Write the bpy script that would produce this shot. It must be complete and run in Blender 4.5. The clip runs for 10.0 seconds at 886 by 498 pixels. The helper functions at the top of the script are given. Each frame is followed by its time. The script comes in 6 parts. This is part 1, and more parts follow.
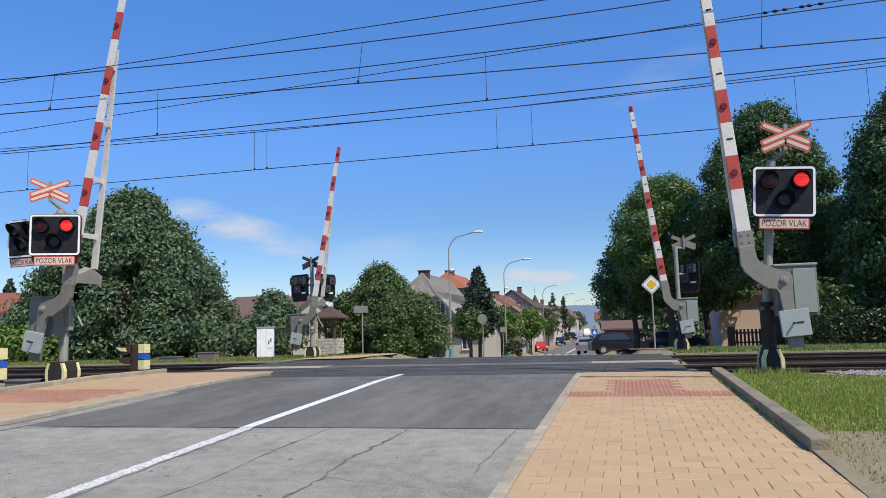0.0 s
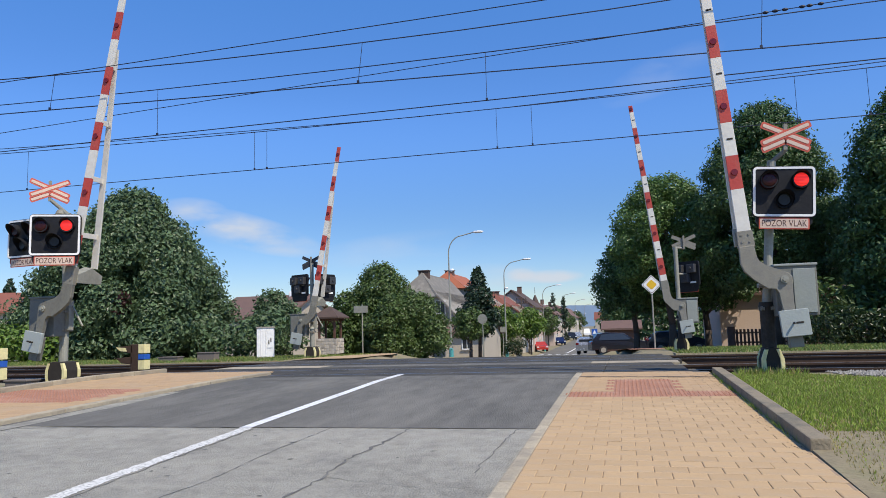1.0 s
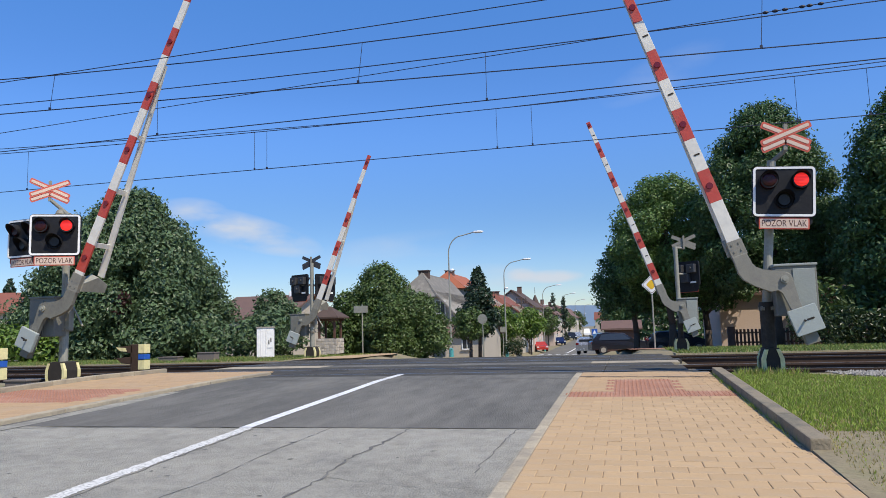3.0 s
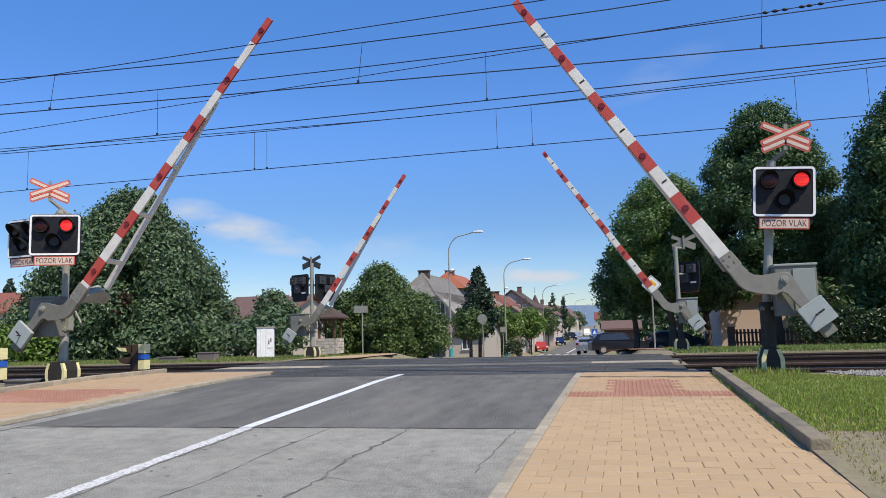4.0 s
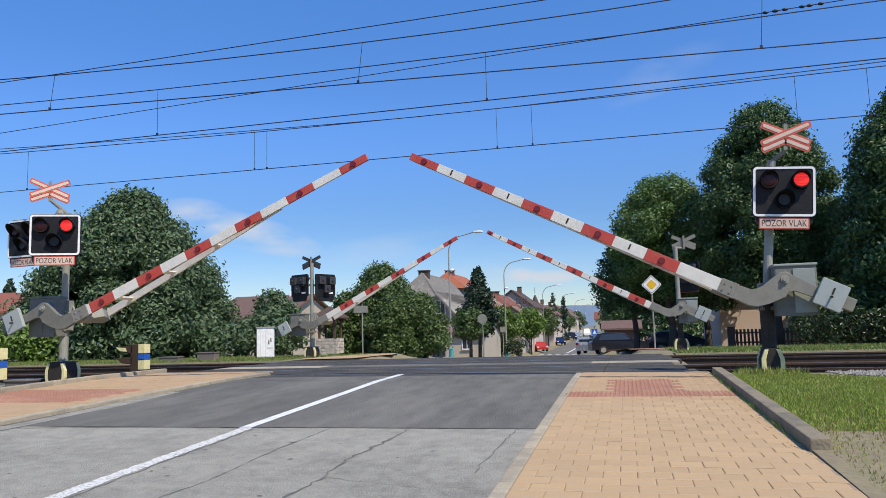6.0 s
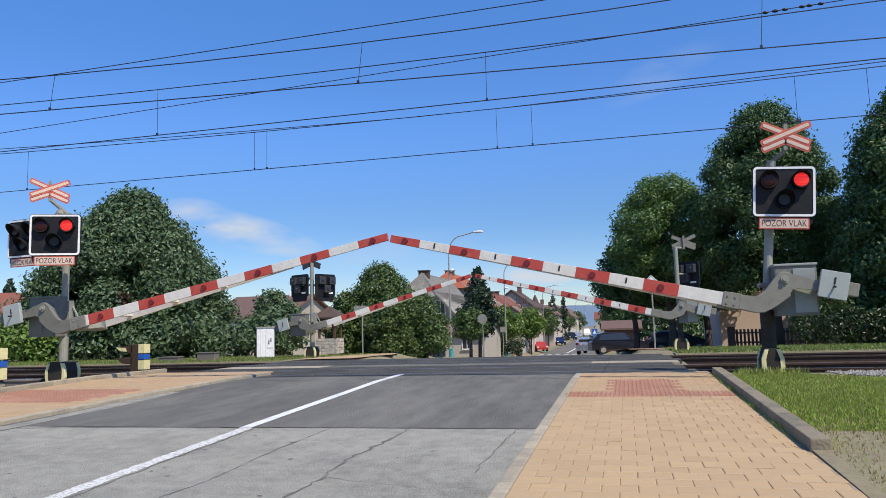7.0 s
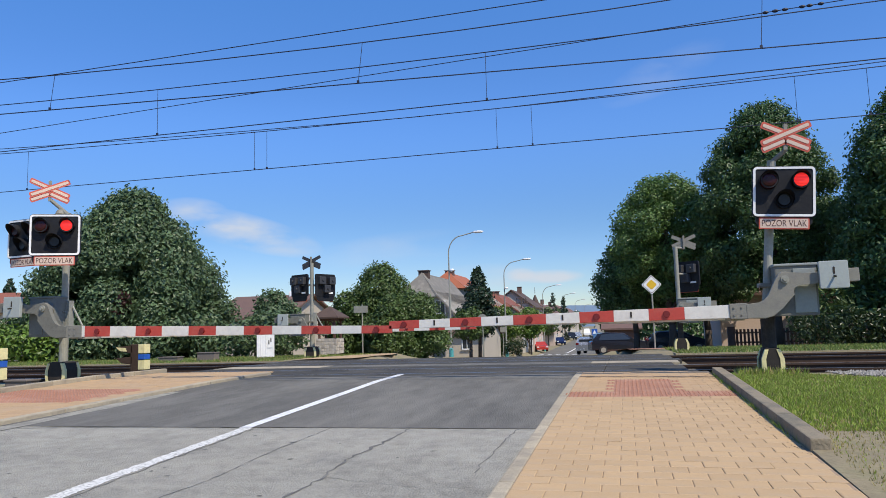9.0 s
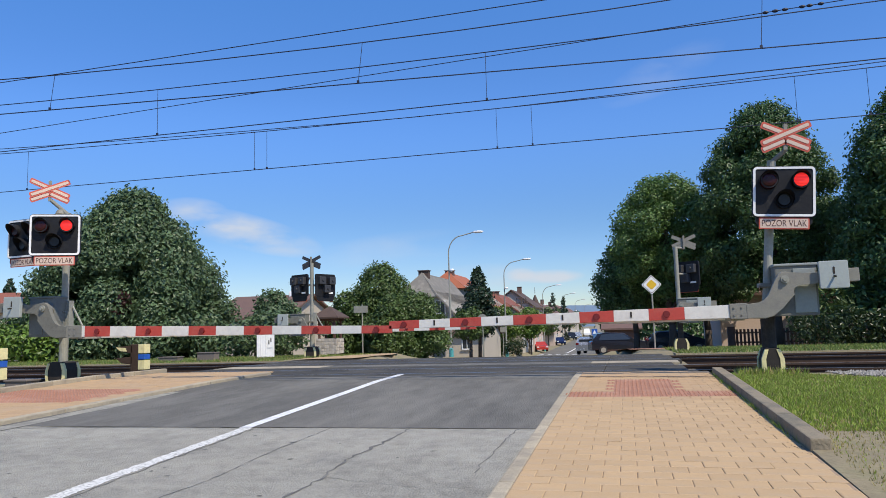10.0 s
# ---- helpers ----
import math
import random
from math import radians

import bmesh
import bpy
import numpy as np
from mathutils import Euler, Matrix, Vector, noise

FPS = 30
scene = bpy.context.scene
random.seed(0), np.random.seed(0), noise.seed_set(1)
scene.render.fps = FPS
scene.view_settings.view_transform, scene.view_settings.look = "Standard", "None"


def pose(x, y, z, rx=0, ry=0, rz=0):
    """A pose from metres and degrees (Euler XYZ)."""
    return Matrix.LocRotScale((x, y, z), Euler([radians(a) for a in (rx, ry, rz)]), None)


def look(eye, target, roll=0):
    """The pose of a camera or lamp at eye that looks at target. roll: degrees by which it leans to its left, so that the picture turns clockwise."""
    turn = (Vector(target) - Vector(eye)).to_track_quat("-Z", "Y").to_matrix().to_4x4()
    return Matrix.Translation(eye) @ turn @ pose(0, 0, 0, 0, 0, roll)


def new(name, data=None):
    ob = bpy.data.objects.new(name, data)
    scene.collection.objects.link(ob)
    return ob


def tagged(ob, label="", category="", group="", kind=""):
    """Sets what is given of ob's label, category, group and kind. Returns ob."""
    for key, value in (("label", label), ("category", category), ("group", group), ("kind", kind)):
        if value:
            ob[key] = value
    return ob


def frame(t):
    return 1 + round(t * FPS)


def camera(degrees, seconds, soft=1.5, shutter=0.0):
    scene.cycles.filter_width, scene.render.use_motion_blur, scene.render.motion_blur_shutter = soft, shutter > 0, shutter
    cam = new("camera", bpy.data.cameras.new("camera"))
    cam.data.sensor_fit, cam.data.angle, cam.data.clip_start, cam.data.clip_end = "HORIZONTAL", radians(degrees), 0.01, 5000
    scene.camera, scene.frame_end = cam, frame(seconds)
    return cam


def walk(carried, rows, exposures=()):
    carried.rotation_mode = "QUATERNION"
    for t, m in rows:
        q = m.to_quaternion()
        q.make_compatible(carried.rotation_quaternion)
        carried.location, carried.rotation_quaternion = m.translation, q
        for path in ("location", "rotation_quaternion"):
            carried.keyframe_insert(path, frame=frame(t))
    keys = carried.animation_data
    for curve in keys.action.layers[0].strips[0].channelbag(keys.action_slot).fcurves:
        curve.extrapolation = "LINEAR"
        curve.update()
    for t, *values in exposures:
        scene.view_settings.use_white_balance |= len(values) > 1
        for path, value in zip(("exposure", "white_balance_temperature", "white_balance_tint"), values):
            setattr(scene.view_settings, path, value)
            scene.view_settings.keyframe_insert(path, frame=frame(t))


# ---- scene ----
EYE = Vector((0, 0, 1.04))
HEAD, PITCH, ROLL = radians(14.0), radians(6.37), -1.64
AIM = EYE + Vector((-math.sin(HEAD) * math.cos(PITCH), math.cos(HEAD) * math.cos(PITCH), math.sin(PITCH)))
cam = camera(63.18, 10.0, 0.8)
walk(cam, [(0, look(EYE, AIM, ROLL)), (10, look(EYE, AIM, ROLL))], [(0, 0.0), (10, 0.0)])

# ---- world and sun ----
SUN_EL, SUN_SIDE = radians(53), radians(36)      # from +x and from the camera's side
SUN_FROM = Vector((math.cos(SUN_EL) * math.cos(SUN_SIDE), -math.cos(SUN_EL) * math.sin(SUN_SIDE), math.sin(SUN_EL)))

CLOUDS = ((-29.4, 7.9, 6.2, 1.45, -14, 1.3), (-33.4, 9.4, 2.7, 1.08, 0, 0.8), (-5.5, 3.9, 2.7, 0.59, 0, 1.3), (-7.9, 4.1, 1.26, 0.59, 0, 1.3), (3.7, 18.7, 4.95, 1.53, 20, 0.25), (-10.6, 4.1, 4.95, 1.08, 0, 0.5), (-17.8, 6.5, 7.21, 1.35, 6, 0.25))


def make_world():
    w = bpy.data.worlds.new("sky")
    w.use_nodes = True
    nt = w.node_tree
    nt.nodes.clear()
    out = nt.nodes.new("ShaderNodeOutputWorld")
    bg = nt.nodes.new("ShaderNodeBackground")
    sky = nt.nodes.new("ShaderNodeTexSky")
    sky.sky_type, sky.sun_disc = "NISHITA", False
    sky.sun_elevation, sky.sun_rotation = SUN_EL, math.pi / 2 + SUN_SIDE
    sky.air_density, sky.dust_density, sky.ozone_density = 1.0, 0.1, 3.0
    sky.altitude = 1200
    tc = nt.nodes.new("ShaderNodeTexCoord")

    def math_node(op, a, b=0.0, c=0.0):
        n = nt.nodes.new("ShaderNodeMath")
        n.operation = op
        for i, v in enumerate((a, b, c)):
            if isinstance(v, (int, float)):
                n.inputs[i].default_value = v
            else:
                nt.links.new(v, n.inputs[i])
        return n.outputs[0]

    def along(axis):
        n = nt.nodes.new("ShaderNodeVectorMath")
        n.operation = "DOT_PRODUCT"
        n.inputs[1].default_value = axis
        nt.links.new(tc.outputs["Generated"], n.inputs[0])
        return n.outputs["Value"]

    hs = nt.nodes.new("ShaderNodeHueSaturation")
    hs.inputs["Saturation"].default_value, hs.inputs["Value"].default_value = 1.25, 1.45
    nt.links.new(sky.outputs[0], hs.inputs["Color"])
    # clear dry air: the whitening towards the horizon is weaker than the model's
    deep = nt.nodes.new("ShaderNodeValToRGB")
    deep.color_ramp.interpolation = "EASE"
    ramp = deep.color_ramp.elements
    ramp[0].position, ramp[0].color = 0.0, (0.67, 0.645, 0.66, 1)
    ramp[1].position, ramp[1].color = 0.55, (1.50, 1.42, 1.54, 1)
    for at, c in ((0.12, (0.78, 0.755, 0.83, 1)), (0.30, (1.22, 1.11, 1.27, 1))):
        ramp.new(at).color = c
    nt.links.new(along((0, 0, 1)), deep.inputs[0])
    tint = nt.nodes.new("ShaderNodeMixRGB")
    tint.blend_type = "MULTIPLY"
    tint.inputs[0].default_value = 1.0
    nt.links.new(hs.outputs[0], tint.inputs[1])
    nt.links.new(deep.outputs[0], tint.inputs[2])
    col = tint.outputs[0]
    # thin fair-weather clouds: heading and height over the horizon, half width and half height, lean (degrees), density
    mp = nt.nodes.new("ShaderNodeMapping")
    mp.inputs["Scale"].default_value = (9, 9, 26)
    nt.links.new(tc.outputs["Generated"], mp.inputs["Vector"])
    nz = nt.nodes.new("ShaderNodeTexNoise")
    nz.inputs["Scale"].default_value, nz.inputs["Detail"].default_value = 1.0, 6
    nt.links.new(mp.outputs[0], nz.inputs["Vector"])
    for head, up, wide, high, lean, dens in CLOUDS:
        a, e, k = radians(head), radians(up), radians(lean)
        mid = Vector((math.sin(a) * math.cos(e), math.cos(a) * math.cos(e), math.sin(e)))
        side = mid.cross(Vector((0, 0, 1))).normalized()
        top = side.cross(mid)
        su, sv = side * math.cos(k) + top * math.sin(k), top * math.cos(k) - side * math.sin(k)
        u = math_node("DIVIDE", along(su), math.sin(radians(wide)))
        v = math_node("DIVIDE", along(sv), math.sin(radians(high)))
        r2 = math_node("ADD", math_node("MULTIPLY", u, u), math_node("MULTIPLY", v, v))
        shape = math_node("MAXIMUM", math_node("SUBTRACT", 1.0, r2), 0.0)
        wisp = math_node("MULTIPLY", math_node("MAXIMUM", math_node("SUBTRACT", nz.outputs[0], 0.33), 0.0), 3.0 * dens)
        front = math_node("GREATER_THAN", along(mid), 0.0)
        mx = nt.nodes.new("ShaderNodeMixRGB")
        mx.inputs[2].default_value = (6.2, 6.6, 7.3, 1)
        nt.links.new(math_node("MINIMUM", math_node("MULTIPLY", math_node("MULTIPLY", shape, wisp), front), 0.85), mx.inputs[0])
        nt.links.new(col, mx.inputs[1])
        col = mx.outputs[0]
    nt.links.new(col, bg.inputs[0])
    bg.inputs[1].default_value = 0.105
    nt.links.new(bg.outputs[0], out.inputs[0])
    scene.world = w


make_world()
sun = new("sun", bpy.data.lights.new("sun", "SUN"))
sun.data.energy, sun.data.angle, sun.data.color = 5.0, radians(0.53), (1.0, 0.90, 0.745)
sun.matrix_world = look(SUN_FROM * 50, (0, 0, 0))

# ---- materials ----


def mat(name, color, rough=0.6, metal=0.0, var=0.15, scale=4.0, fine=40.0, bump=0.15, dirt=None, dirt_amount=0.0,
        per_object=0.0, per_island=0.0, streak=(1, 1, 1), trans=0.0, spec=0.5):
    """Base colour varied at two scales, with stains, fine relief and, at need, a shade for each piece."""
    m = bpy.data.materials.new(name)
    m.use_nodes = True
    nt = m.node_tree
    b = nt.nodes["Principled BSDF"]
    b.inputs["Roughness"].default_value, b.inputs["Metallic"].default_value = rough, metal
    b.inputs["Specular IOR Level"].default_value = spec
    tc = nt.nodes.new("ShaderNodeTexCoord")
    src = tc.outputs["Object"]
    if streak != (1, 1, 1):
        mp = nt.nodes.new("ShaderNodeMapping")
        mp.inputs["Scale"].default_value = streak
        nt.links.new(src, mp.inputs["Vector"])
        src = mp.outputs[0]

    def tex(s, detail=5):
        n = nt.nodes.new("ShaderNodeTexNoise")
        n.inputs["Scale"].default_value, n.inputs["Detail"].default_value = s, detail
        n.inputs["Roughness"].default_value = 0.6
        nt.links.new(src, n.inputs["Vector"])
        return n.outputs[0]

    def math_node(op, a, c):
        n = nt.nodes.new("ShaderNodeMath")
        n.operation = op
        for i, v in enumerate((a, c)):
            if isinstance(v, (int, float)):
                n.inputs[i].default_value = v
            else:
                nt.links.new(v, n.inputs[i])
        return n.outputs[0]

    coarse, medium, grain = tex(scale), tex(scale * 7 + 1, 6), tex(fine, 3)
    value = math_node("ADD", math_node("MULTIPLY", coarse, var * 2.0), math_node("MULTIPLY", grain, var * 1.6))
    value = math_node("ADD", value, math_node("MULTIPLY", medium, var * 1.6))
    value = math_node("ADD", value, 1.0 - var * 2.6)
    if per_object or per_island:
        if per_object:
            r = nt.nodes.new("ShaderNodeObjectInfo").outputs["Random"]
        else:
            r = nt.nodes.new("ShaderNodeNewGeometry").outputs["Random Per Island"]
        amount = per_object or per_island
        value = math_node("MULTIPLY", value, math_node("ADD", math_node("MULTIPLY", r, amount * 2), 1.0 - amount))
    mul = nt.nodes.new("ShaderNodeVectorMath")
    mul.operation = "SCALE"
    mul.inputs[0].default_value = color
    nt.links.new(value, mul.inputs["Scale"])
    col = mul.outputs[0]
    if dirt:
        rp = nt.nodes.new("ShaderNodeValToRGB")
        rp.color_ramp.elements[0].position, rp.color_ramp.elements[1].position = 0.48, 0.68
        nt.links.new(tex(scale * 1.7 + 0.3, 7), rp.inputs[0])
        mx = nt.nodes.new("ShaderNodeMixRGB")
        mx.inputs[2].default_value = (*dirt, 1)
        nt.links.new(math_node("MULTIPLY", rp.outputs[0], dirt_amount), mx.inputs[0])
        nt.links.new(col, mx.inputs[1])
        col = mx.outputs[0]
    nt.links.new(col, b.inputs["Base Color"])
    nt.links.new(math_node("ADD", math_node("MULTIPLY", coarse, 0.25), rough - 0.125), b.inputs["Roughness"])
    if bump:
        bp = nt.nodes.new("ShaderNodeBump")
        bp.inputs["Strength"].default_value, bp.inputs["Distance"].default_value = bump, 0.02
        nt.links.new(grain, bp.inputs["Height"])
        nt.links.new(bp.outputs[0], b.inputs["Normal"])
    if trans:
        tr = nt.nodes.new("ShaderNodeBsdfTranslucent")
        nt.links.new(col, tr.inputs[0])
        ms = nt.nodes.new("ShaderNodeMixShader")
        ms.inputs[0].default_value = trans
        nt.links.new(b.outputs[0], ms.inputs[1])
        nt.links.new(tr.outputs[0], ms.inputs[2])
        nt.links.new(ms.outputs[0], nt.nodes["Material Output"].inputs[0])
    return m


def glow(name, color, strength):
    m = bpy.data.materials.new(name)
    m.use_nodes = True
    b = m.node_tree.nodes["Principled BSDF"]
    b.inputs["Base Color"].default_value = (*[c * 0.5 for c in color], 1)
    b.inputs["Emission Color"].default_value = (*color, 1)
    # ribbed lens glass
    tc, wv, ad = (m.node_tree.nodes.new(n) for n in ("ShaderNodeTexCoord", "ShaderNodeTexWave", "ShaderNodeMath"))
    wv.bands_direction, ad.operation = "Z", "MULTIPLY_ADD"
    wv.inputs["Scale"].default_value, wv.inputs["Distortion"].default_value = 14, 1.5
    ad.inputs[1].default_value, ad.inputs[2].default_value = strength, strength * 0.4
    m.node_tree.links.new(tc.outputs["Object"], wv.inputs["Vector"])
    m.node_tree.links.new(wv.outputs["Fac"], ad.inputs[0])
    m.node_tree.links.new(ad.outputs[0], b.inputs["Emission Strength"])
    return m


ASPHALT_OLD = mat("old_asphalt", (0.325, 0.308, 0.252), 0.9, var=0.5, scale=1.1, fine=75, bump=1.0, dirt=(0.36, 0.34, 0.285), dirt_amount=0.5)
ASPHALT_NEW = mat("new_asphalt", (0.140, 0.134, 0.115), 0.9, spec=0.3, var=0.4, scale=0.9, fine=80, bump=0.8, dirt=(0.215, 0.205, 0.175), dirt_amount=0.5, streak=(1, 0.25, 1))
ASPHALT_DARK = mat("crossing_asphalt", (0.062, 0.058, 0.049), 0.9, spec=0.25, var=0.3, scale=0.8, fine=60, bump=0.3, dirt=(0.12, 0.113, 0.097), dirt_amount=0.5)
TAR = mat("tar_seam", (0.115, 0.11, 0.095), 0.8, var=0.3, fine=30, dirt=(0.23, 0.22, 0.185), dirt_amount=0.7)
DUST = mat("pale_road_dust", (0.30, 0.285, 0.235), 0.95, var=0.4, scale=4, fine=60, bump=0.6, dirt=(0.17, 0.162, 0.14), dirt_amount=0.8)
PAINT_WHITE = mat("road_paint", (0.72, 0.72, 0.70), 0.7, var=0.1, scale=3, fine=50, dirt=(0.35, 0.35, 0.34), dirt_amount=0.5)
PAVER = mat("sand_paver", (0.455, 0.310, 0.160), 0.85, var=0.10, scale=1.2, fine=60, bump=0.25, dirt=(0.37, 0.28, 0.19), dirt_amount=0.65, per_object=0.07)
PAVER_RED = mat("red_paver", (0.36, 0.175, 0.108), 0.85, var=0.12, scale=1.2, fine=60, bump=0.25, dirt=(0.36, 0.24, 0.18), dirt_amount=0.5, per_object=0.08)
PAVER_FAR = mat("sand_paver_joined", (0.425, 0.285, 0.150), 0.85, var=0.10, scale=1.2, fine=60, bump=0.25, dirt=(0.37, 0.28, 0.19), dirt_amount=0.5, per_island=0.06)
PAVER_RED_FAR = mat("red_paver_joined", (0.34, 0.165, 0.102), 0.85, var=0.12, scale=1.2, fine=60, bump=0.25, dirt=(0.44, 0.27, 0.19), dirt_amount=0.5, per_island=0.08)
PAINT_WORN = mat("worn_road_paint", (0.66, 0.65, 0.60), 0.8, var=0.2, scale=26, fine=80, dirt=(0.20, 0.195, 0.165), dirt_amount=1.0)
JOINT_SOIL = mat("dry_soil", (0.22, 0.17, 0.11), 0.95, var=0.25, scale=6, fine=40)
JOINT = mat("sand_joint", (0.31, 0.225, 0.145), 0.95, var=0.2, scale=2, fine=40)
KERB = mat("kerb_concrete", (0.37, 0.315, 0.222), 0.9, var=0.2, scale=2, fine=50, bump=0.5, dirt=(0.22, 0.195, 0.155), dirt_amount=0.7, per_object=0.1)
KERB_DARK = mat("weathered_kerb", (0.235, 0.195, 0.13), 0.9, var=0.2, scale=2.5, fine=50, bump=0.5, dirt=(0.10, 0.10, 0.075), dirt_amount=0.7)
GRASS_SOIL = mat("grass_soil", (0.235, 0.195, 0.115), 0.95, var=0.3, scale=0.9, fine=16, bump=0.6, dirt=(0.13, 0.15, 0.055), dirt_amount=0.6)
GRASS = mat("grass_blades", (0.265, 0.345, 0.052), 0.6, var=0.2, scale=0.8, fine=8, bump=0, per_island=0.35, trans=0.35)
GRASS_FAR = mat("mown_grass_blades", (0.15, 0.215, 0.042), 0.6, var=0.2, scale=0.8, fine=8, bump=0, per_island=0.35, trans=0.3)
DRY_GRASS = mat("dry_grass", (0.34, 0.285, 0.11), 0.7, var=0.2, scale=0.8, fine=8, bump=0, per_island=0.3, trans=0.3)
BALLAST = mat("ballast_bed", (0.105, 0.082, 0.062), 0.95, var=0.3, scale=3, fine=22, bump=1.0, dirt=(0.05, 0.042, 0.036), dirt_amount=0.6)
STONE = mat("ballast_stone", (0.25, 0.235, 0.21), 0.9, var=0.15, scale=8, fine=60, per_island=0.4)
RAIL = mat("rusty_rail", (0.062, 0.040, 0.028), 0.85, spec=0.2, var=0.25, scale=5, fine=40)
RAIL_TOP = mat("worn_rail_top", (0.42, 0.42, 0.43), 0.3, metal=0.9, var=0.08, scale=3, fine=30)
SLEEPER = mat("concrete_sleeper", (0.16, 0.135, 0.115), 0.9, var=0.2, scale=4, fine=40)
GALV = mat("galvanised_steel", (0.285, 0.283, 0.235), 0.6, metal=0.08, var=0.15, scale=5, fine=30, dirt=(0.20, 0.195, 0.16), dirt_amount=0.6)
CAST_DARK = mat("dark_cast_steel", (0.175, 0.17, 0.138), 0.75, metal=0.05, var=0.22, scale=6, fine=40, dirt=(0.10, 0.095, 0.084), dirt_amount=0.6)
CAST = mat("grey_cast_steel", (0.225, 0.215, 0.175), 0.65, metal=0.05, var=0.15, scale=6, fine=40, dirt=(0.16, 0.15, 0.14), dirt_amount=0.5)
# brown-grey, darkened further to hold the shade on the post's foot
PEDESTAL = mat("shaded_brown_pedestal", (0.042, 0.037, 0.031), 0.8, spec=0.2, var=0.2, scale=5, fine=30, dirt=(0.085, 0.076, 0.066), dirt_amount=0.4)
BOX_DARK = mat("dirty_dark_grey", (0.165, 0.165, 0.138), 0.7, var=0.15, scale=4, fine=30, dirt=(0.11, 0.108, 0.098), dirt_amount=0.5)
BOX_GREY = mat("painted_grey", (0.275, 0.295, 0.262), 0.5, var=0.1, scale=3, fine=30, dirt=(0.26, 0.26, 0.25), dirt_amount=0.4)
PLATE_GREY = mat("weight_plate_grey", (0.35, 0.385, 0.36), 0.5, var=0.08, scale=4, fine=30, dirt=(0.30, 0.31, 0.31), dirt_amount=0.4)
ARM_WHITE = mat("white_band", (0.70, 0.675, 0.60), 0.45, var=0.08, scale=3, fine=25, dirt=(0.52, 0.49, 0.43), dirt_amount=0.4)
ARM_RED = mat("red_band", (0.46, 0.060, 0.040), 0.45, var=0.15, scale=4, fine=25, dirt=(0.42, 0.13, 0.09), dirt_amount=0.4)
REFLECTOR = mat("dark_red_reflector", (0.16, 0.012, 0.014), 0.2, var=0.1)
BLACK = mat("signal_black", (0.012, 0.0125, 0.015), 0.6, spec=0.25, var=0.2, scale=5, fine=30, dirt=(0.028, 0.028, 0.028), dirt_amount=0.5)
BOX_BLACK = mat("housing_black", (0.035, 0.036, 0.04), 0.55, var=0.2, scale=5, fine=30, dirt=(0.06, 0.06, 0.058), dirt_amount=0.5)
RIM = mat("white_rim", (0.80, 0.80, 0.78), 0.5, var=0.06, scale=4, dirt=(0.5, 0.5, 0.48), dirt_amount=0.3)
LENS_OFF = mat("dark_red_lens", (0.03, 0.004, 0.004), 0.3, spec=0.3, var=0.1, fine=20)
LENS_CLEAR = mat("dark_clear_lens", (0.012, 0.014, 0.018), 0.3, spec=0.3, var=0.1)
LENS_ON = glow("lit_red_lens", (1.0, 0.03, 0.022), 0.75)
CROSS_RED = mat("cross_red", (0.56, 0.10, 0.06), 0.5, var=0.1, scale=5, dirt=(0.55, 0.2, 0.14), dirt_amount=0.3)
CROSS_WHITE = mat("cross_cream", (0.64, 0.49, 0.385), 0.5, var=0.08, scale=5)
GUARD_YELLOW = mat("guard_cream_yellow", (0.74, 0.66, 0.33), 0.6, var=0.12, scale=6, dirt=(0.42, 0.36, 0.2), dirt_amount=0.4)
GUARD_BLACK = mat("guard_black", (0.034, 0.029, 0.024), 0.75, spec=0.25, var=0.2, scale=6, dirt=(0.05, 0.042, 0.036), dirt_amount=0.5)
TEXT_DARK = mat("dark_lettering", (0.09, 0.035, 0.03), 0.6, var=0.1)
WIRE = mat("dark_copper_wire", (0.018, 0.024, 0.045), 0.6, metal=0.2, var=0.1)
TEAL = mat("teal_paint", (0.07, 0.30, 0.31), 0.5, var=0.12, scale=4)
LAMP_WHITE = mat("lamp_head_white", (0.72, 0.73, 0.74), 0.4, var=0.05)
BARK = mat("bark", (0.085, 0.065, 0.048), 0.95, var=0.3, scale=5, fine=30, bump=0.8, streak=(1, 1, 0.3))


def leaves(name, color, amount=0.4):
    return mat(name, color, 0.45, var=0.2, scale=0.6, fine=5, bump=0, per_island=amount, trans=0.28, spec=0.5)


LEAF_LIME = leaves("lime_leaves", (0.095, 0.150, 0.065))
LEAF_OAK = leaves("dark_leaves", (0.068, 0.128, 0.038))
LEAF_ASH = leaves("ash_leaves", (0.105, 0.185, 0.045))
LEAF_HEDGE = leaves("hedge_leaves", (0.026, 0.048, 0.011))
LEAF_RED = leaves("red_leaves", (0.075, 0.028, 0.026))
LEAF_BUSH = leaves("bush_leaves", (0.088, 0.140, 0.036))
LEAF_LIGHT = leaves("light_leaves", (0.12, 0.20, 0.03))
LEAF_CONIFER = leaves("conifer_leaves", (0.028, 0.055, 0.026))
CREAM_WALL = mat("cream_render", (0.44, 0.385, 0.30), 0.9, var=0.1, scale=0.7, fine=20, dirt=(0.45, 0.40, 0.33), dirt_amount=0.4)
PINK_WALL = mat("pinkish_render", (0.52, 0.40, 0.32), 0.9, var=0.1, scale=0.7, fine=20, dirt=(0.48, 0.37, 0.3), dirt_amount=0.4)
GREY_WALL = mat("grey_render", (0.34, 0.315, 0.265), 0.9, var=0.1, scale=0.7, fine=20, dirt=(0.36, 0.33, 0.29), dirt_amount=0.5)
ROOF_RED = mat("red_roof_tile", (0.20, 0.070, 0.045), 0.85, var=0.25, scale=1.2, fine=12, dirt=(0.17, 0.07, 0.05), dirt_amount=0.6, per_object=0.2)
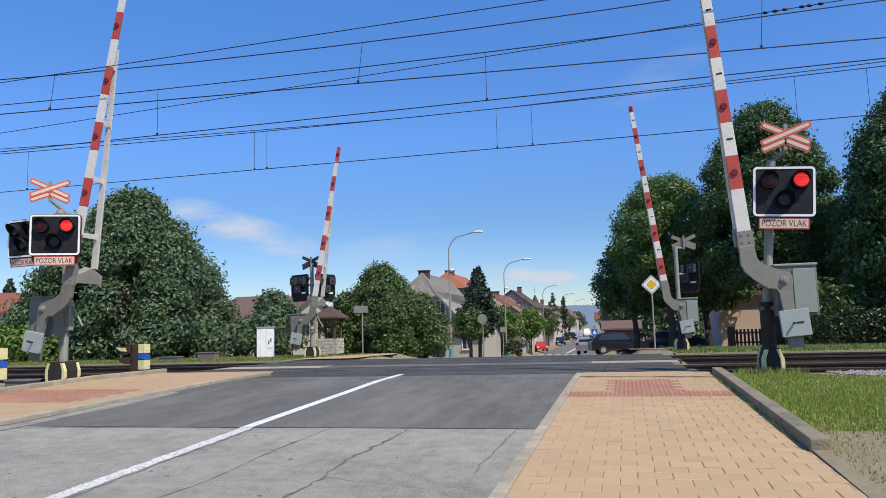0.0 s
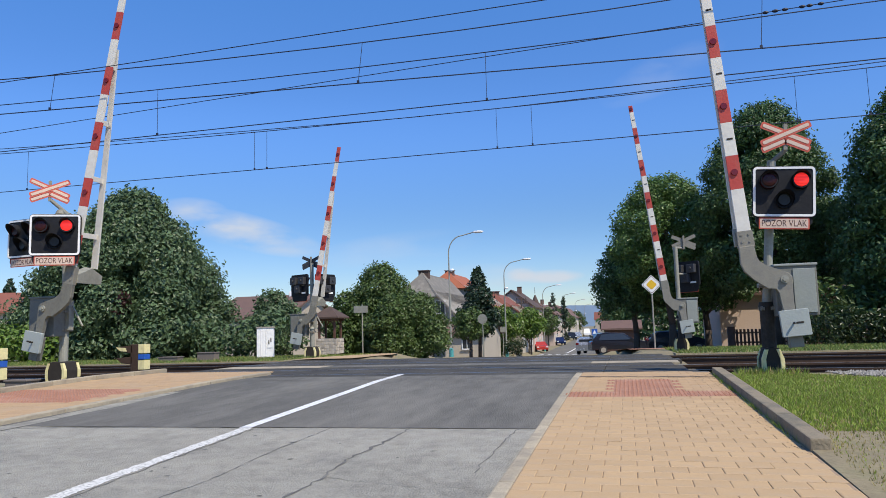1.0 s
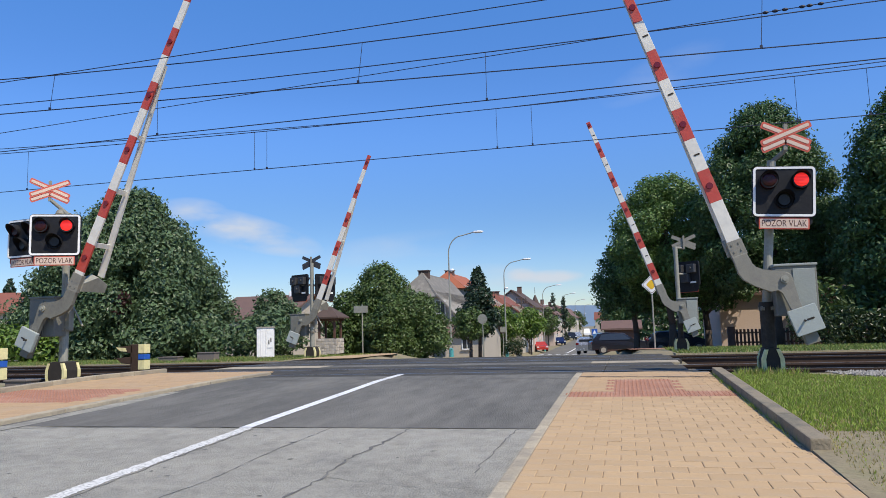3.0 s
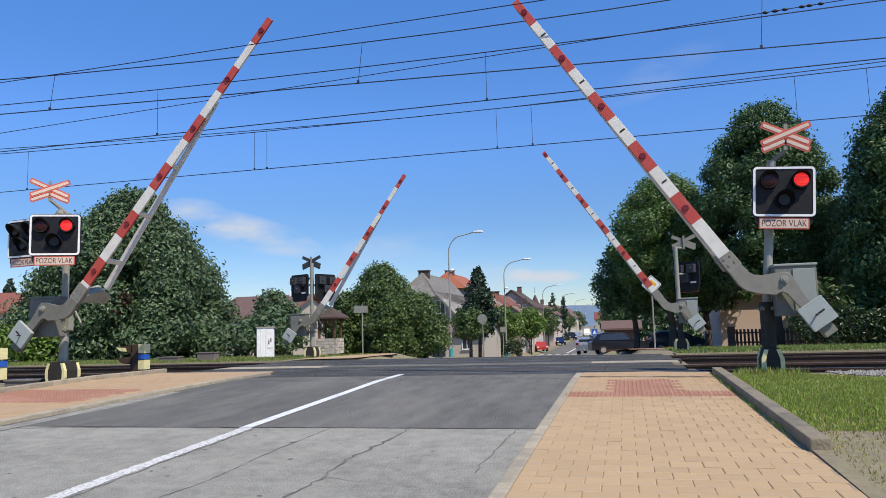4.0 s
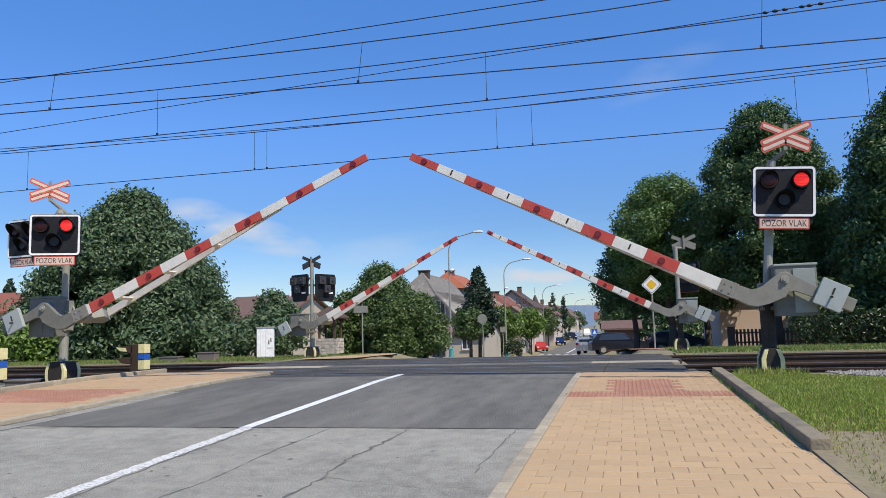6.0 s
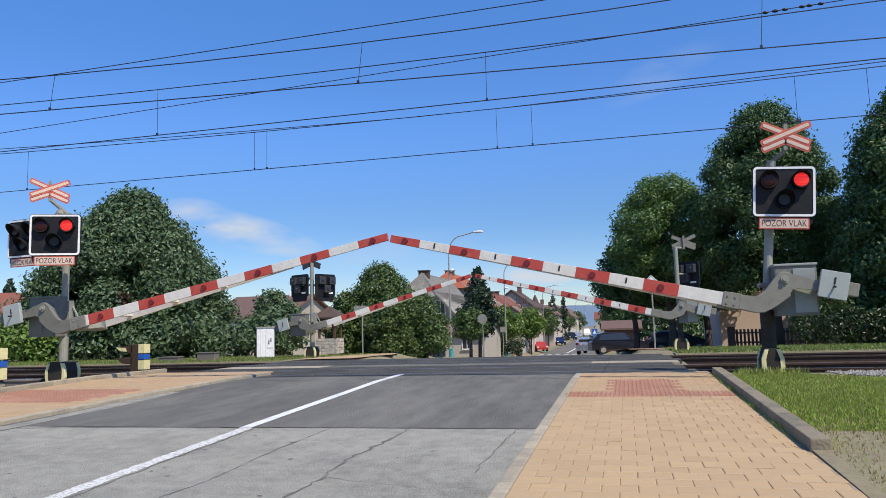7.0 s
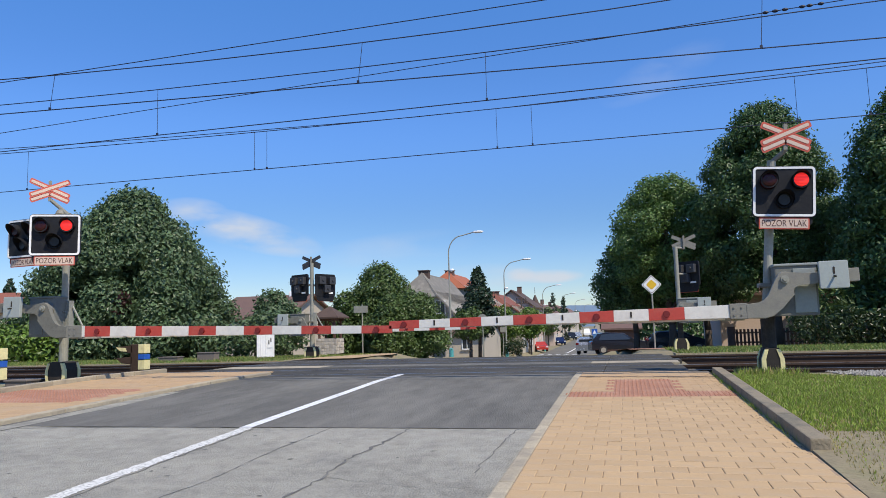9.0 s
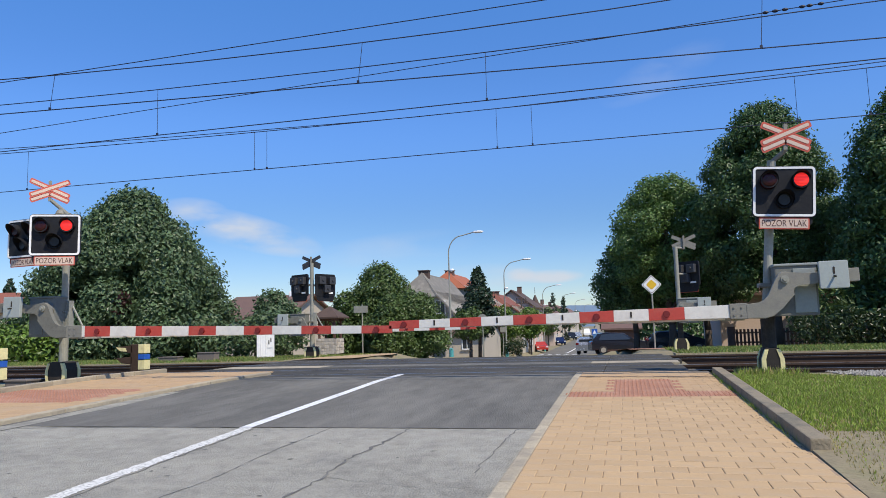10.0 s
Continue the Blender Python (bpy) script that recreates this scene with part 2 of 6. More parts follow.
ROOF_ORANGE = mat("orange_roof_tile", (0.34, 0.105, 0.05), 0.85, var=0.2, scale=1.2, fine=12, dirt=(0.24, 0.09, 0.05), dirt_amount=0.4)
ROOF_DARK = mat("dark_brown_roof", (0.085, 0.055, 0.042), 0.85, var=0.2, scale=2, fine=20, dirt=(0.06, 0.045, 0.036), dirt_amount=0.5)
ROOF_BROWN = mat("brown_roof", (0.145, 0.085, 0.065), 0.85, var=0.25, scale=1.2, fine=12, dirt=(0.10, 0.07, 0.058), dirt_amount=0.5, per_object=0.15)
ROOF_GREY = mat("grey_fibre_roof", (0.17, 0.158, 0.135), 0.85, var=0.2, scale=0.9, fine=9, dirt=(0.36, 0.33, 0.28), dirt_amount=0.45)
WINDOW_GLASS = mat("window_glass", (0.03, 0.037, 0.045), 0.08, var=0.2, scale=1, bump=0)
FRAME_WHITE = mat("window_frame_white", (0.74, 0.73, 0.70), 0.5, var=0.06)
WOOD_BROWN = mat("brown_stained_wood", (0.10, 0.05, 0.032), 0.7, var=0.25, scale=3, fine=40, streak=(1, 1, 0.2))
WALL_STONE = mat("fieldstone", (0.42, 0.38, 0.32), 0.9, var=0.18, scale=5, fine=30, per_object=0.25)
CAR_BLACK = mat("black_car_paint", (0.02, 0.022, 0.03), 0.18, metal=0.3, var=0.05, bump=0)
CAR_RED = mat("red_car_paint", (0.36, 0.04, 0.028), 0.2, var=0.05, bump=0)
CAR_BLUE = mat("blue_car_paint", (0.014, 0.024, 0.075), 0.2, metal=0.2, var=0.05, bump=0)
CAR_GREY = mat("silver_car_paint", (0.45, 0.46, 0.47), 0.25, metal=0.6, var=0.05, bump=0)
CAR_WHITE = mat("white_car_paint", (0.75, 0.75, 0.74), 0.25, var=0.04, bump=0)
RUBBER = mat("tyre_rubber", (0.02, 0.02, 0.021), 0.8, var=0.1)
# aerial haze is mixed into the hill's base colour
HILL = mat("haze_tinted_hill", (0.26, 0.36, 0.50), 1.0, var=0.15, scale=0.004, fine=0.02, bump=0)
SIGN_YELLOW = mat("sign_yellow", (0.75, 0.46, 0.02), 0.4, var=0.05)
SIGN_BLUE = mat("sign_blue", (0.02, 0.10, 0.42), 0.4, var=0.05)

# ---- small builders ----


def part(name, bm, material, parent=None, label="", smooth=False):
    me = bpy.data.meshes.new(name)
    bmesh.ops.recalc_face_normals(bm, faces=bm.faces)
    if smooth:
        for f in bm.faces:
            f.smooth = True
    bm.to_mesh(me)
    bm.free()
    for mm in (material if isinstance(material, (list, tuple)) else [material]):
        me.materials.append(mm)
    ob = new(name, me)
    ob.parent = parent
    if label:
        ob["label"] = label
    return ob


def thing(name, label, category, m=None, group="", kind=""):
    ob = new(name)
    ob.empty_display_size = 0.2
    if m is not None:
        ob.matrix_basis = m
    return tagged(ob, label, category, group, kind)


def box(bm, lo, hi, bevel=0.0, turn=None):
    lo, hi = Vector(lo), Vector(hi)
    m = Matrix.Translation((lo + hi) / 2) @ Matrix.Diagonal((*(hi - lo), 1))
    if turn is not None:
        m = turn @ m
    g = bmesh.ops.create_cube(bm, size=1, matrix=m)
    if bevel:
        edges = list({e for v in g["verts"] for e in v.link_edges})
        bmesh.ops.bevel(bm, geom=edges, offset=bevel, segments=2, profile=0.6, affect="EDGES")
    return bm


def rod(bm, p, q, r0, r1=None, seg=10, caps=True):
    p, q = Vector(p), Vector(q)
    r1 = r0 if r1 is None else r1
    m = Matrix.Translation((p + q) / 2) @ (q - p).to_track_quat("Z", "Y").to_matrix().to_4x4()
    bmesh.ops.create_cone(bm, cap_ends=caps, segments=seg, radius1=r0, radius2=r1, depth=(q - p).length, matrix=m)
    return bm


def slab(bm, pts, axis, lo, hi, bevel=0.0):
    """An outline of (u, v) points pushed along an axis from lo to hi. axis y: u = x, v = z; axis z: u = x, v = y; axis x: u = y, v = z."""
    def at(u, v, w):
        return {"y": (u, w, v), "z": (u, v, w), "x": (w, u, v)}[axis]
    a = [bm.verts.new(at(u, v, lo)) for u, v in pts]
    b = [bm.verts.new(at(u, v, hi)) for u, v in pts]
    faces = [bm.faces.new(a), bm.faces.new(b[::-1])]
    n = len(pts)
    for i in range(n):
        faces.append(bm.faces.new((a[i], b[i], b[(i + 1) % n], a[(i + 1) % n])))
    if bevel:
        edges = {e for f in faces[:2] for e in f.edges}
        bmesh.ops.bevel(bm, geom=list(edges), offset=bevel, segments=2, profile=0.6, affect="EDGES")
    return bm


def rounded(cx, cy, w, h, r, n=5):
    pts = []
    for sx, sy, a0 in ((1, 1, 0), (-1, 1, 90), (-1, -1, 180), (1, -1, 270)):
        for i in range(n + 1):
            a = radians(a0 + 90 * i / n)
            pts.append((cx + sx * (w / 2 - r) + r * math.cos(a), cy + sy * (h / 2 - r) + r * math.sin(a)))
    return pts


def ring(bm, outer, inner, axis, lo, hi):
    """A frame between two outlines with as many points each."""
    def at(u, v, w):
        return {"y": (u, w, v), "z": (u, v, w), "x": (w, u, v)}[axis]
    rows = [[bm.verts.new(at(u, v, w)) for u, v in pts] for pts, w in ((outer, lo), (outer, hi), (inner, hi), (inner, lo))]
    n = len(outer)
    for k in range(4):
        a, b = rows[k], rows[(k + 1) % 4]
        for i in range(n):
            bm.faces.new((a[i], a[(i + 1) % n], b[(i + 1) % n], b[i]))
    return bm


def tube(bm, pts, r, seg=6):
    """One unbroken round tube through the points."""
    pts = [Vector(p) for p in pts]
    prev = None
    for i, p in enumerate(pts):
        way = (pts[min(i + 1, len(pts) - 1)] - pts[max(i - 1, 0)]).normalized()
        side = way.cross(Vector((0, 1, 0)) if abs(way.y) < 0.9 else Vector((1, 0, 0))).normalized()
        up = side.cross(way)
        row = [bm.verts.new(p + r * (math.cos(2 * math.pi * k / seg) * side + math.sin(2 * math.pi * k / seg) * up)) for k in range(seg)]
        if prev:
            for k in range(seg):
                bm.faces.new((prev[k], prev[(k + 1) % seg], row[(k + 1) % seg], row[k]))
        prev = row
    return bm


def lettering(name, words, size, m, material, parent, label=""):
    cu = bpy.data.curves.new(name, "FONT")
    cu.body, cu.size, cu.align_x, cu.align_y, cu.extrude = words, size, "CENTER", "CENTER", 0.001
    ob = new(name, cu)
    ob.matrix_basis = m
    ob.parent = parent
    cu.materials.append(material)
    if label:
        ob["label"] = label
    return ob


# ---- the lie of the land ----
PROFILE_Y = [-80, 0, 10.6, 11.4, 19.0, 22, 28, 38, 46, 57, 76, 110, 140, 170, 200, 340, 3000]
PROFILE_Z = [-1.2, 0, 0.297, 0.30, 0.30, 0.25, 0.12, -0.32, -0.74, -1.18, -1.8, -2.65, -2.45, -2.1, -1.9, -2.0, -2.0]
ROAD_L, ROAD_R, WALK_R, WALK_L = -6.35, -0.76, 1.14, -8.95


def prof(y):
    return float(np.interp(y, PROFILE_Y, PROFILE_Z))


def sheet(name, x_of, ys, lift, material, label="", parent=None, kind="structure", height=prof):
    """A strip along the road between x_of(y) = (left, right)."""
    bm = bmesh.new()
    prev = None
    for y in ys:
        l, r = x_of(y)
        row = [bm.verts.new((l, y, height(y) + lift)), bm.verts.new((r, y, height(y) + lift))]
        if prev:
            bm.faces.new((prev[0], prev[1], row[1], row[0]))
        prev = row
    ob = part(name, bm, material, parent)
    if kind and not parent:
        tagged(ob, label, kind=kind)
    return ob


def spread(a, b, step):
    n = max(1, int(round((b - a) / step)))
    return [a + (b - a) * i / n for i in range(n + 1)]


STREET_Y = [18.3, 20, 22, 28, 38, 46, 57, 70, 85, 95, 110, 140, 170, 200, 340, 3000]
STREET_Z = [0.30, 0.20, 0.10, -0.16, -0.58, -0.92, -1.39, -1.95, -2.42, -2.68, -2.70, -2.48, -2.1, -1.9, -2.0, -2.0]


def street_z(y):
    """The street's own surface, which falls away at once beyond the rails."""
    return float(np.interp(y, STREET_Y, STREET_Z))


def street_edges(y):
    """The street past the crossing, wider than the road before it."""
    return (float(np.interp(y, [19, 24, 34, 50], [ROAD_L, ROAD_L - 0.2, -9.5, -11.6])), float(np.interp(y, [19, 26, 34, 50], [ROAD_R, ROAD_R, -1.6, -4.0])))


# ---- ground ----
def land(x, y):
    """Height of the open ground."""
    z = prof(y)
    if y > 18.9:
        l, r = street_edges(y)
        if l - 0.9 < x < r + 0.9:
            return min(z, street_z(y)) - 0.07
    if -8.9 < x < 1.14 and y < 19:
        return z - 0.07
    if 11.5 < y < 18.7:
        return 0.02
    if y < 11.5:
        return z + (float(np.interp(y, [5.1, 6.4, 9.5, 11.4], [0.012, 0.05, 0.035, -0.03])) if x > 1.14 else -0.035)
    return z - 0.01


def build_ground():
    xs = [-2500, -900, -300, -120, -60, -40, -30, -22, -16, -13.01, -12.99, -12.3, -11.6, -11, -10.3, -9.6, -8.91, -8.89, -8.2, -7.6, -7, -6.4, -5.4, -3.5, -2.6, -2, -1.4, -0.7, -0.1, 0.4, 0.99, 1.01, 1.13, 1.15, 2, 3, 4, 5.5, 7, 9, 12, 16, 22, 30, 45, 80, 200, 700, 2500]
    ys = [-60, -30, -15, -8, -4, 0, 2, 4, 6, 8, 10, 11.0, 11.48, 11.52, 12, 15, 18.65, 18.72, 20, 22, 25, 28, 29.9, 30.1, 34, 38, 42, 46, 52, 57, 66, 76, 90, 110, 125, 140, 155, 170, 200, 260, 340, 600, 1200, 3200]
    bm = bmesh.new()
    grid = [[bm.verts.new((x, y, land(x, y))) for x in xs] for y in ys]
    for r0, r1 in zip(grid, grid[1:]):
        for i in range(len(xs) - 1):
            bm.faces.new((r0[i], r0[i + 1], r1[i + 1], r1[i]))
    tagged(part("ground", bm, GRASS_SOIL), "grassy earth round the level crossing and street", kind="structure")


build_ground()


road = sheet("road", lambda y: (ROAD_L, ROAD_R), spread(-30, 6.25, 3), 0.0, ASPHALT_OLD, "worn light grey asphalt road with cracks and seams")
sheet("road_patch", lambda y: (ROAD_L, ROAD_R), spread(6.25, 11.4, 0.6), 0.004, ASPHALT_NEW, "newer dark grey asphalt before the rails")
sheet("street", street_edges, spread(18.5, 60, 1.5) + spread(62, 340, 8), 0.0, ASPHALT_NEW, "grey asphalt street beyond the railway", height=street_z)


def build_crossing():
    """Dark crossing panels, open along the rails."""
    rows = [(11.38, RAILS[0] - 0.06), (RAILS[0] + 0.10, RAILS[1] - 0.10), (RAILS[1] + 0.06, 14.45), (15.25, RAILS[2] - 0.06), (RAILS[2] + 0.10, RAILS[3] - 0.10), (RAILS[3] + 0.06, 18.5)]
    for i, (a, b) in enumerate(rows):
        bm = bmesh.new()
        n = 7
        for k in range(n):
            x0, x1 = -9.0 + k * 10.05 / n, -9.0 + (k + 1) * 10.05 / n
            if x1 > 1.0:
                x1 -= 0.12 * (i % 3)
            box(bm, (x0 + 0.006, a, 0.10), (x1 - 0.006, b, 0.302), 0.008)
        part("crossing_panel", bm, ASPHALT_DARK, crossing)
    for l, r in ((WALK_L, ROAD_L - 0.05), (ROAD_R + 0.05, 0.95)):
        bm = bmesh.new()
        box(bm, (l, 14.47, 0.10), (r, 15.23, 0.306), 0.008)
        part("crossing_walk_strip", bm, KERB, crossing, "pale concrete strip between the tracks")
    bm = bmesh.new()
    box(bm, (ROAD_L - 0.04, 14.47, 0.10), (ROAD_R + 0.04, 15.23, 0.304), 0.004)
    part("crossing_infill", bm, ASPHALT_NEW, crossing)


RAILS = (12.05, 13.50, 16.05, 17.50)
crossing = thing("level_crossing_deck", "dark rubber and asphalt crossing deck between the rails", "crossing deck", kind="structure")
build_crossing()


def build_tracks():
    for x0, x1 in ((-160, -9.0), (1.05, 160)):
        bm = bmesh.new()
        xs = spread(x0, x1, 2.0)
        ys = [11.40, 11.75, 14.6, 14.9, 18.4, 18.8]
        zs = [0.24, 0.12, 0.12, 0.12, 0.12, 0.22]
        rows = [[bm.verts.new((x, y, z + 0.02 * math.sin(x * 3 + y * 5))) for x in xs] for y, z in zip(ys, zs)]
        for a, b in zip(rows, rows[1:]):
            for i in range(len(xs) - 1):
                bm.faces.new((a[i], a[i + 1], b[i + 1], b[i]))
        tagged(part("ballast_bed", bm, BALLAST), "dark oily ballast bed of the railway", kind="structure")
    prof_pts = [(-0.075, 0), (0.075, 0), (0.075, 0.012), (0.012, 0.035), (0.012, 0.115), (0.036, 0.125), (0.036, 0.155), (-0.036, 0.155), (-0.036, 0.125), (-0.012, 0.115), (-0.012, 0.035), (-0.075, 0.012)]
    for k, y in enumerate(RAILS):
        r = thing("rail", "rusty steel rail with a polished running surface", "rail", pose(0, y, 0.145), "railway rails")
        bm = bmesh.new()
        slab(bm, prof_pts, "x", -160, 160)
        part("rail_body", bm, RAIL, r)
        bm = bmesh.new()
        box(bm, (-160, -0.027, 0.1555), (160, 0.027, 0.158))
        part("running_surface", bm, RAIL_TOP, r, "bright worn steel running surface")
    for yc in ((RAILS[0] + RAILS[1]) / 2, (RAILS[2] + RAILS[3]) / 2):
        bm = bmesh.new()
        for x0, n in ((1.4, 40), (-9.4 - 0.62 * 39, 40)):
            for i in range(n):
                box(bm, (x0 + i * 0.62, yc - 1.25, 0.03), (x0 + i * 0.62 + 0.24, yc + 1.25, 0.15))
        tagged(part("sleepers", bm, SLEEPER), "concrete sleepers half sunk in ballast", "sleepers", kind="stuff")
    rng = random.Random(5)
    bm = bmesh.new()
    for i in range(2600):
        x = rng.uniform(1.9, 16) if i % 3 else rng.uniform(-22, -9.2)
        y = rng.uniform(11.5, 11.95) if i % 2 else rng.uniform(11.6, 18.6)
        s = rng.uniform(0.018, 0.045)
        g = bmesh.ops.create_icosphere(bm, subdivisions=1, radius=s, matrix=pose(x, y, 0.10 + rng.uniform(0, 0.03), rng.uniform(0, 90), rng.uniform(0, 90), 0) @ Matrix.Diagonal((1.3, 1, 0.7, 1)))
    tagged(part("ballast_stones", bm, STONE), "loose grey crushed stone beside the rails", "ballast", kind="stuff")


build_tracks()

# ---- barriers ----
OPEN_TIMES = (0, 2.13, 2.3, 2.5, 2.7, 4.0, 4.5, 5.0, 5.5, 7.0, 7.5, 8.0, 8.3, 8.5, 10)


def arm_rows(k_end, k_low, k_open):
    """Degrees above level at OPEN_TIMES: the boom's own share of the common sweep."""
    base = (84.0, 84.0, 82.6, 79.6, 76.2, 55.8, 48.4, 41.0, 33.8, 13.6, 7.0, 3.0, 0.6, 0.0, 0.0)
    return [b * float(np.interp(b, [10, 30, 84], [k_end, k_low, k_open])) for b in base]


moving_arms, moving_lenses = [], []


def bands(first_red, stripe, first_white, length):
    """(start, end, is_red) along the arm."""
    out, x, red = [(first_white, first_red, False)], first_red, True
    while x < length - 0.05:
        e = min(length, x + stripe)
        out.append((x, e, red))
        x, red = e, not red
    return out


def build_arm(root, d, pivot, length, first_white, first_red, stripe, base_z):
    """A boom on its crank; d: +1 or -1, the way it points along x when it is down. Origin at the pivot."""
    arm = new("arm")
    arm.parent, arm.location = root, pivot
    arm["label"] = "red and white boom with twin planks"
    drop = base_z - pivot[2]          # boom's middle line under the pivot

    def hgt(x):
        return 0.192 - 0.075 * min(1, x / length)

    def sl(bm, pts, lo, hi, bev=0.0):
        return slab(bm, [(d * u, v) for u, v in pts], "y", lo, hi, bev)

    bm = bmesh.new()
    sl(bm, [(-0.50, 0.065), (-0.08, 0.08), (-0.03, 0.105), (0.03, 0.105), (0.08, 0.07), (0.12, 0.0), (0.22, -0.2), (0.28, drop + 0.125), (0.34, drop + 0.098), (0.52, drop + 0.095), (0.52, drop - 0.105), (0.28, drop - 0.115), (0.17, drop - 0.085), (0.05, drop + 0.02), (-0.04, -0.29), (-0.11, -0.22), (-0.10, -0.12), (-0.17, -0.08), (-0.50, -0.075)], -0.05, 0.03, 0.012)
    part("crank", bm, CAST if d < 0 else CAST_DARK, arm, "grey cast steel crank")
    bm = bmesh.new()
    rod(bm, (0, -0.075, 0), (0, 0.10, 0), 0.055, seg=14)
    rod(bm, (0, -0.10, 0), (0, -0.07, 0), 0.03, seg=6)
    part("pivot_bolt", bm, GALV, arm)
    bm = bmesh.new()
    sl(bm, rounded(-0.60, 0.03, 0.36, 0.37, 0.015, 2), -0.13, -0.065, 0.008)
    part("weight_plate", bm, PLATE_GREY, arm, "light blue-grey counterweight plate")
    bm = bmesh.new()
    sl(bm, [(-0.62, 0.09), (-0.44, 0.09), (-0.44, 0.03), (-0.62, 0.03)], -0.06, 0.06)
    box(bm, (min(d * -0.93, d * -0.5), -0.05, -0.07), (max(d * -0.93, d * -0.5), 0.08, 0.11), 0.01)
    part("counterweight", bm, CAST if d < 0 else CAST_DARK, arm)
    bm = bmesh.new()
    sl(bm, rounded(-0.60, 0.085, 0.025, 0.10, 0.011, 3), -0.134, -0.12)
    rod(bm, (d * -0.60, -0.20, 0.0), (d * -0.60, -0.12, 0.01), 0.014, seg=8)
    part("locking_pin", bm, GUARD_BLACK, arm)
    bm = bmesh.new()
    sl(bm, [(0.50, drop + 0.11), (first_white - 0.0, drop + 0.105), (first_white - 0.0, drop - 0.105), (0.50, drop - 0.11)], -0.045, 0.05, 0.006)
    for u in (0.58, 0.58 + 0.1):
        for v in (-0.05, 0.05):
            rod(bm, (d * u, -0.055, drop + v), (d * u, -0.04, drop + v), 0.014, seg=6)
    part("sleeve", bm, CAST, arm, "dark steel sleeve with bolts")
    gap0 = 0.52 if d > 0 else 0.06
    join = length * 0.74 if d > 0 else length - 0.1
    k = 0
    for a, b, red in bands(first_red, stripe, first_white, length):
        bm = bmesh.new()
        sl(bm, [(a, drop + hgt(a) / 2), (b, drop + hgt(b) / 2), (b, drop - hgt(b) / 2), (a, drop - hgt(a) / 2)], -0.03, 0.012, 0.004)
        part("red_band" if red else "white_band", bm, ARM_RED if red else ARM_WHITE, arm)
        if red:
            mid = (a + b) / 2
            bm = bmesh.new()
            rod(bm, (d * mid, -0.052, drop), (d * mid, -0.03, drop), 0.045, 0.05, 14)
            part("reflector", bm, REFLECTOR, arm, "dark red round reflector")
        elif a > first_white and d < 0:
            mid = (a + b) / 2
            bm = bmesh.new()
            sl(bm, [(mid - 0.012, drop + 0.05), (mid + 0.012, drop + 0.05), (mid + 0.012, drop - 0.03), (mid - 0.012, drop - 0.03)], -0.036, -0.028)
            part("rivet_strap", bm, GUARD_BLACK, arm)
        k += 1
    # rear plank, converging on the front one
    for a, b, red in bands(first_red, stripe, first_white, join):
        g0, g1 = gap0 * (1 - a / join) + 0.03, gap0 * (1 - b / join) + 0.03
        bm = bmesh.new()
        vs = []
        for u, g in ((a, g0), (b, g1)):
            for w in (g, g + 0.035):
                for v in (-hgt(u) / 2 - 0.032 * (1 - u / join), 0.01):
                    vs.append(bm.verts.new((d * u, w, drop + v)))
        for f in ((0, 1, 3, 2), (4, 6, 7, 5), (0, 2, 6, 4), (1, 5, 7, 3), (0, 4, 5, 1), (2, 3, 7, 6)):
            bm.faces.new([vs[i] for i in f])
        part("rear_plank", bm, ARM_WHITE, arm)
        if red:
            bm = bmesh.new()
            box(bm, (min(d * (b - 0.04), d * (b + 0.05)), 0.012, drop - 0.06), (max(d * (b - 0.04), d * (b + 0.05)), g1 + 0.01, drop - 0.035), 0.004)
            part("spacer", bm, ARM_WHITE, arm)
    bm = bmesh.new()
    end = gap0 + 0.12
    slab(bm, [(d * u, w) for u, w in ((0.54, 0.03), (0.54, end), (0.70, end), (0.83, (end + 0.03) / 2), (0.70, 0.03))], "z", drop - 0.13, drop + 0.04, 0.008)
    part("rear_sleeve", bm, GALV, arm, "pale grey gabled gusset between the planks")
    return arm


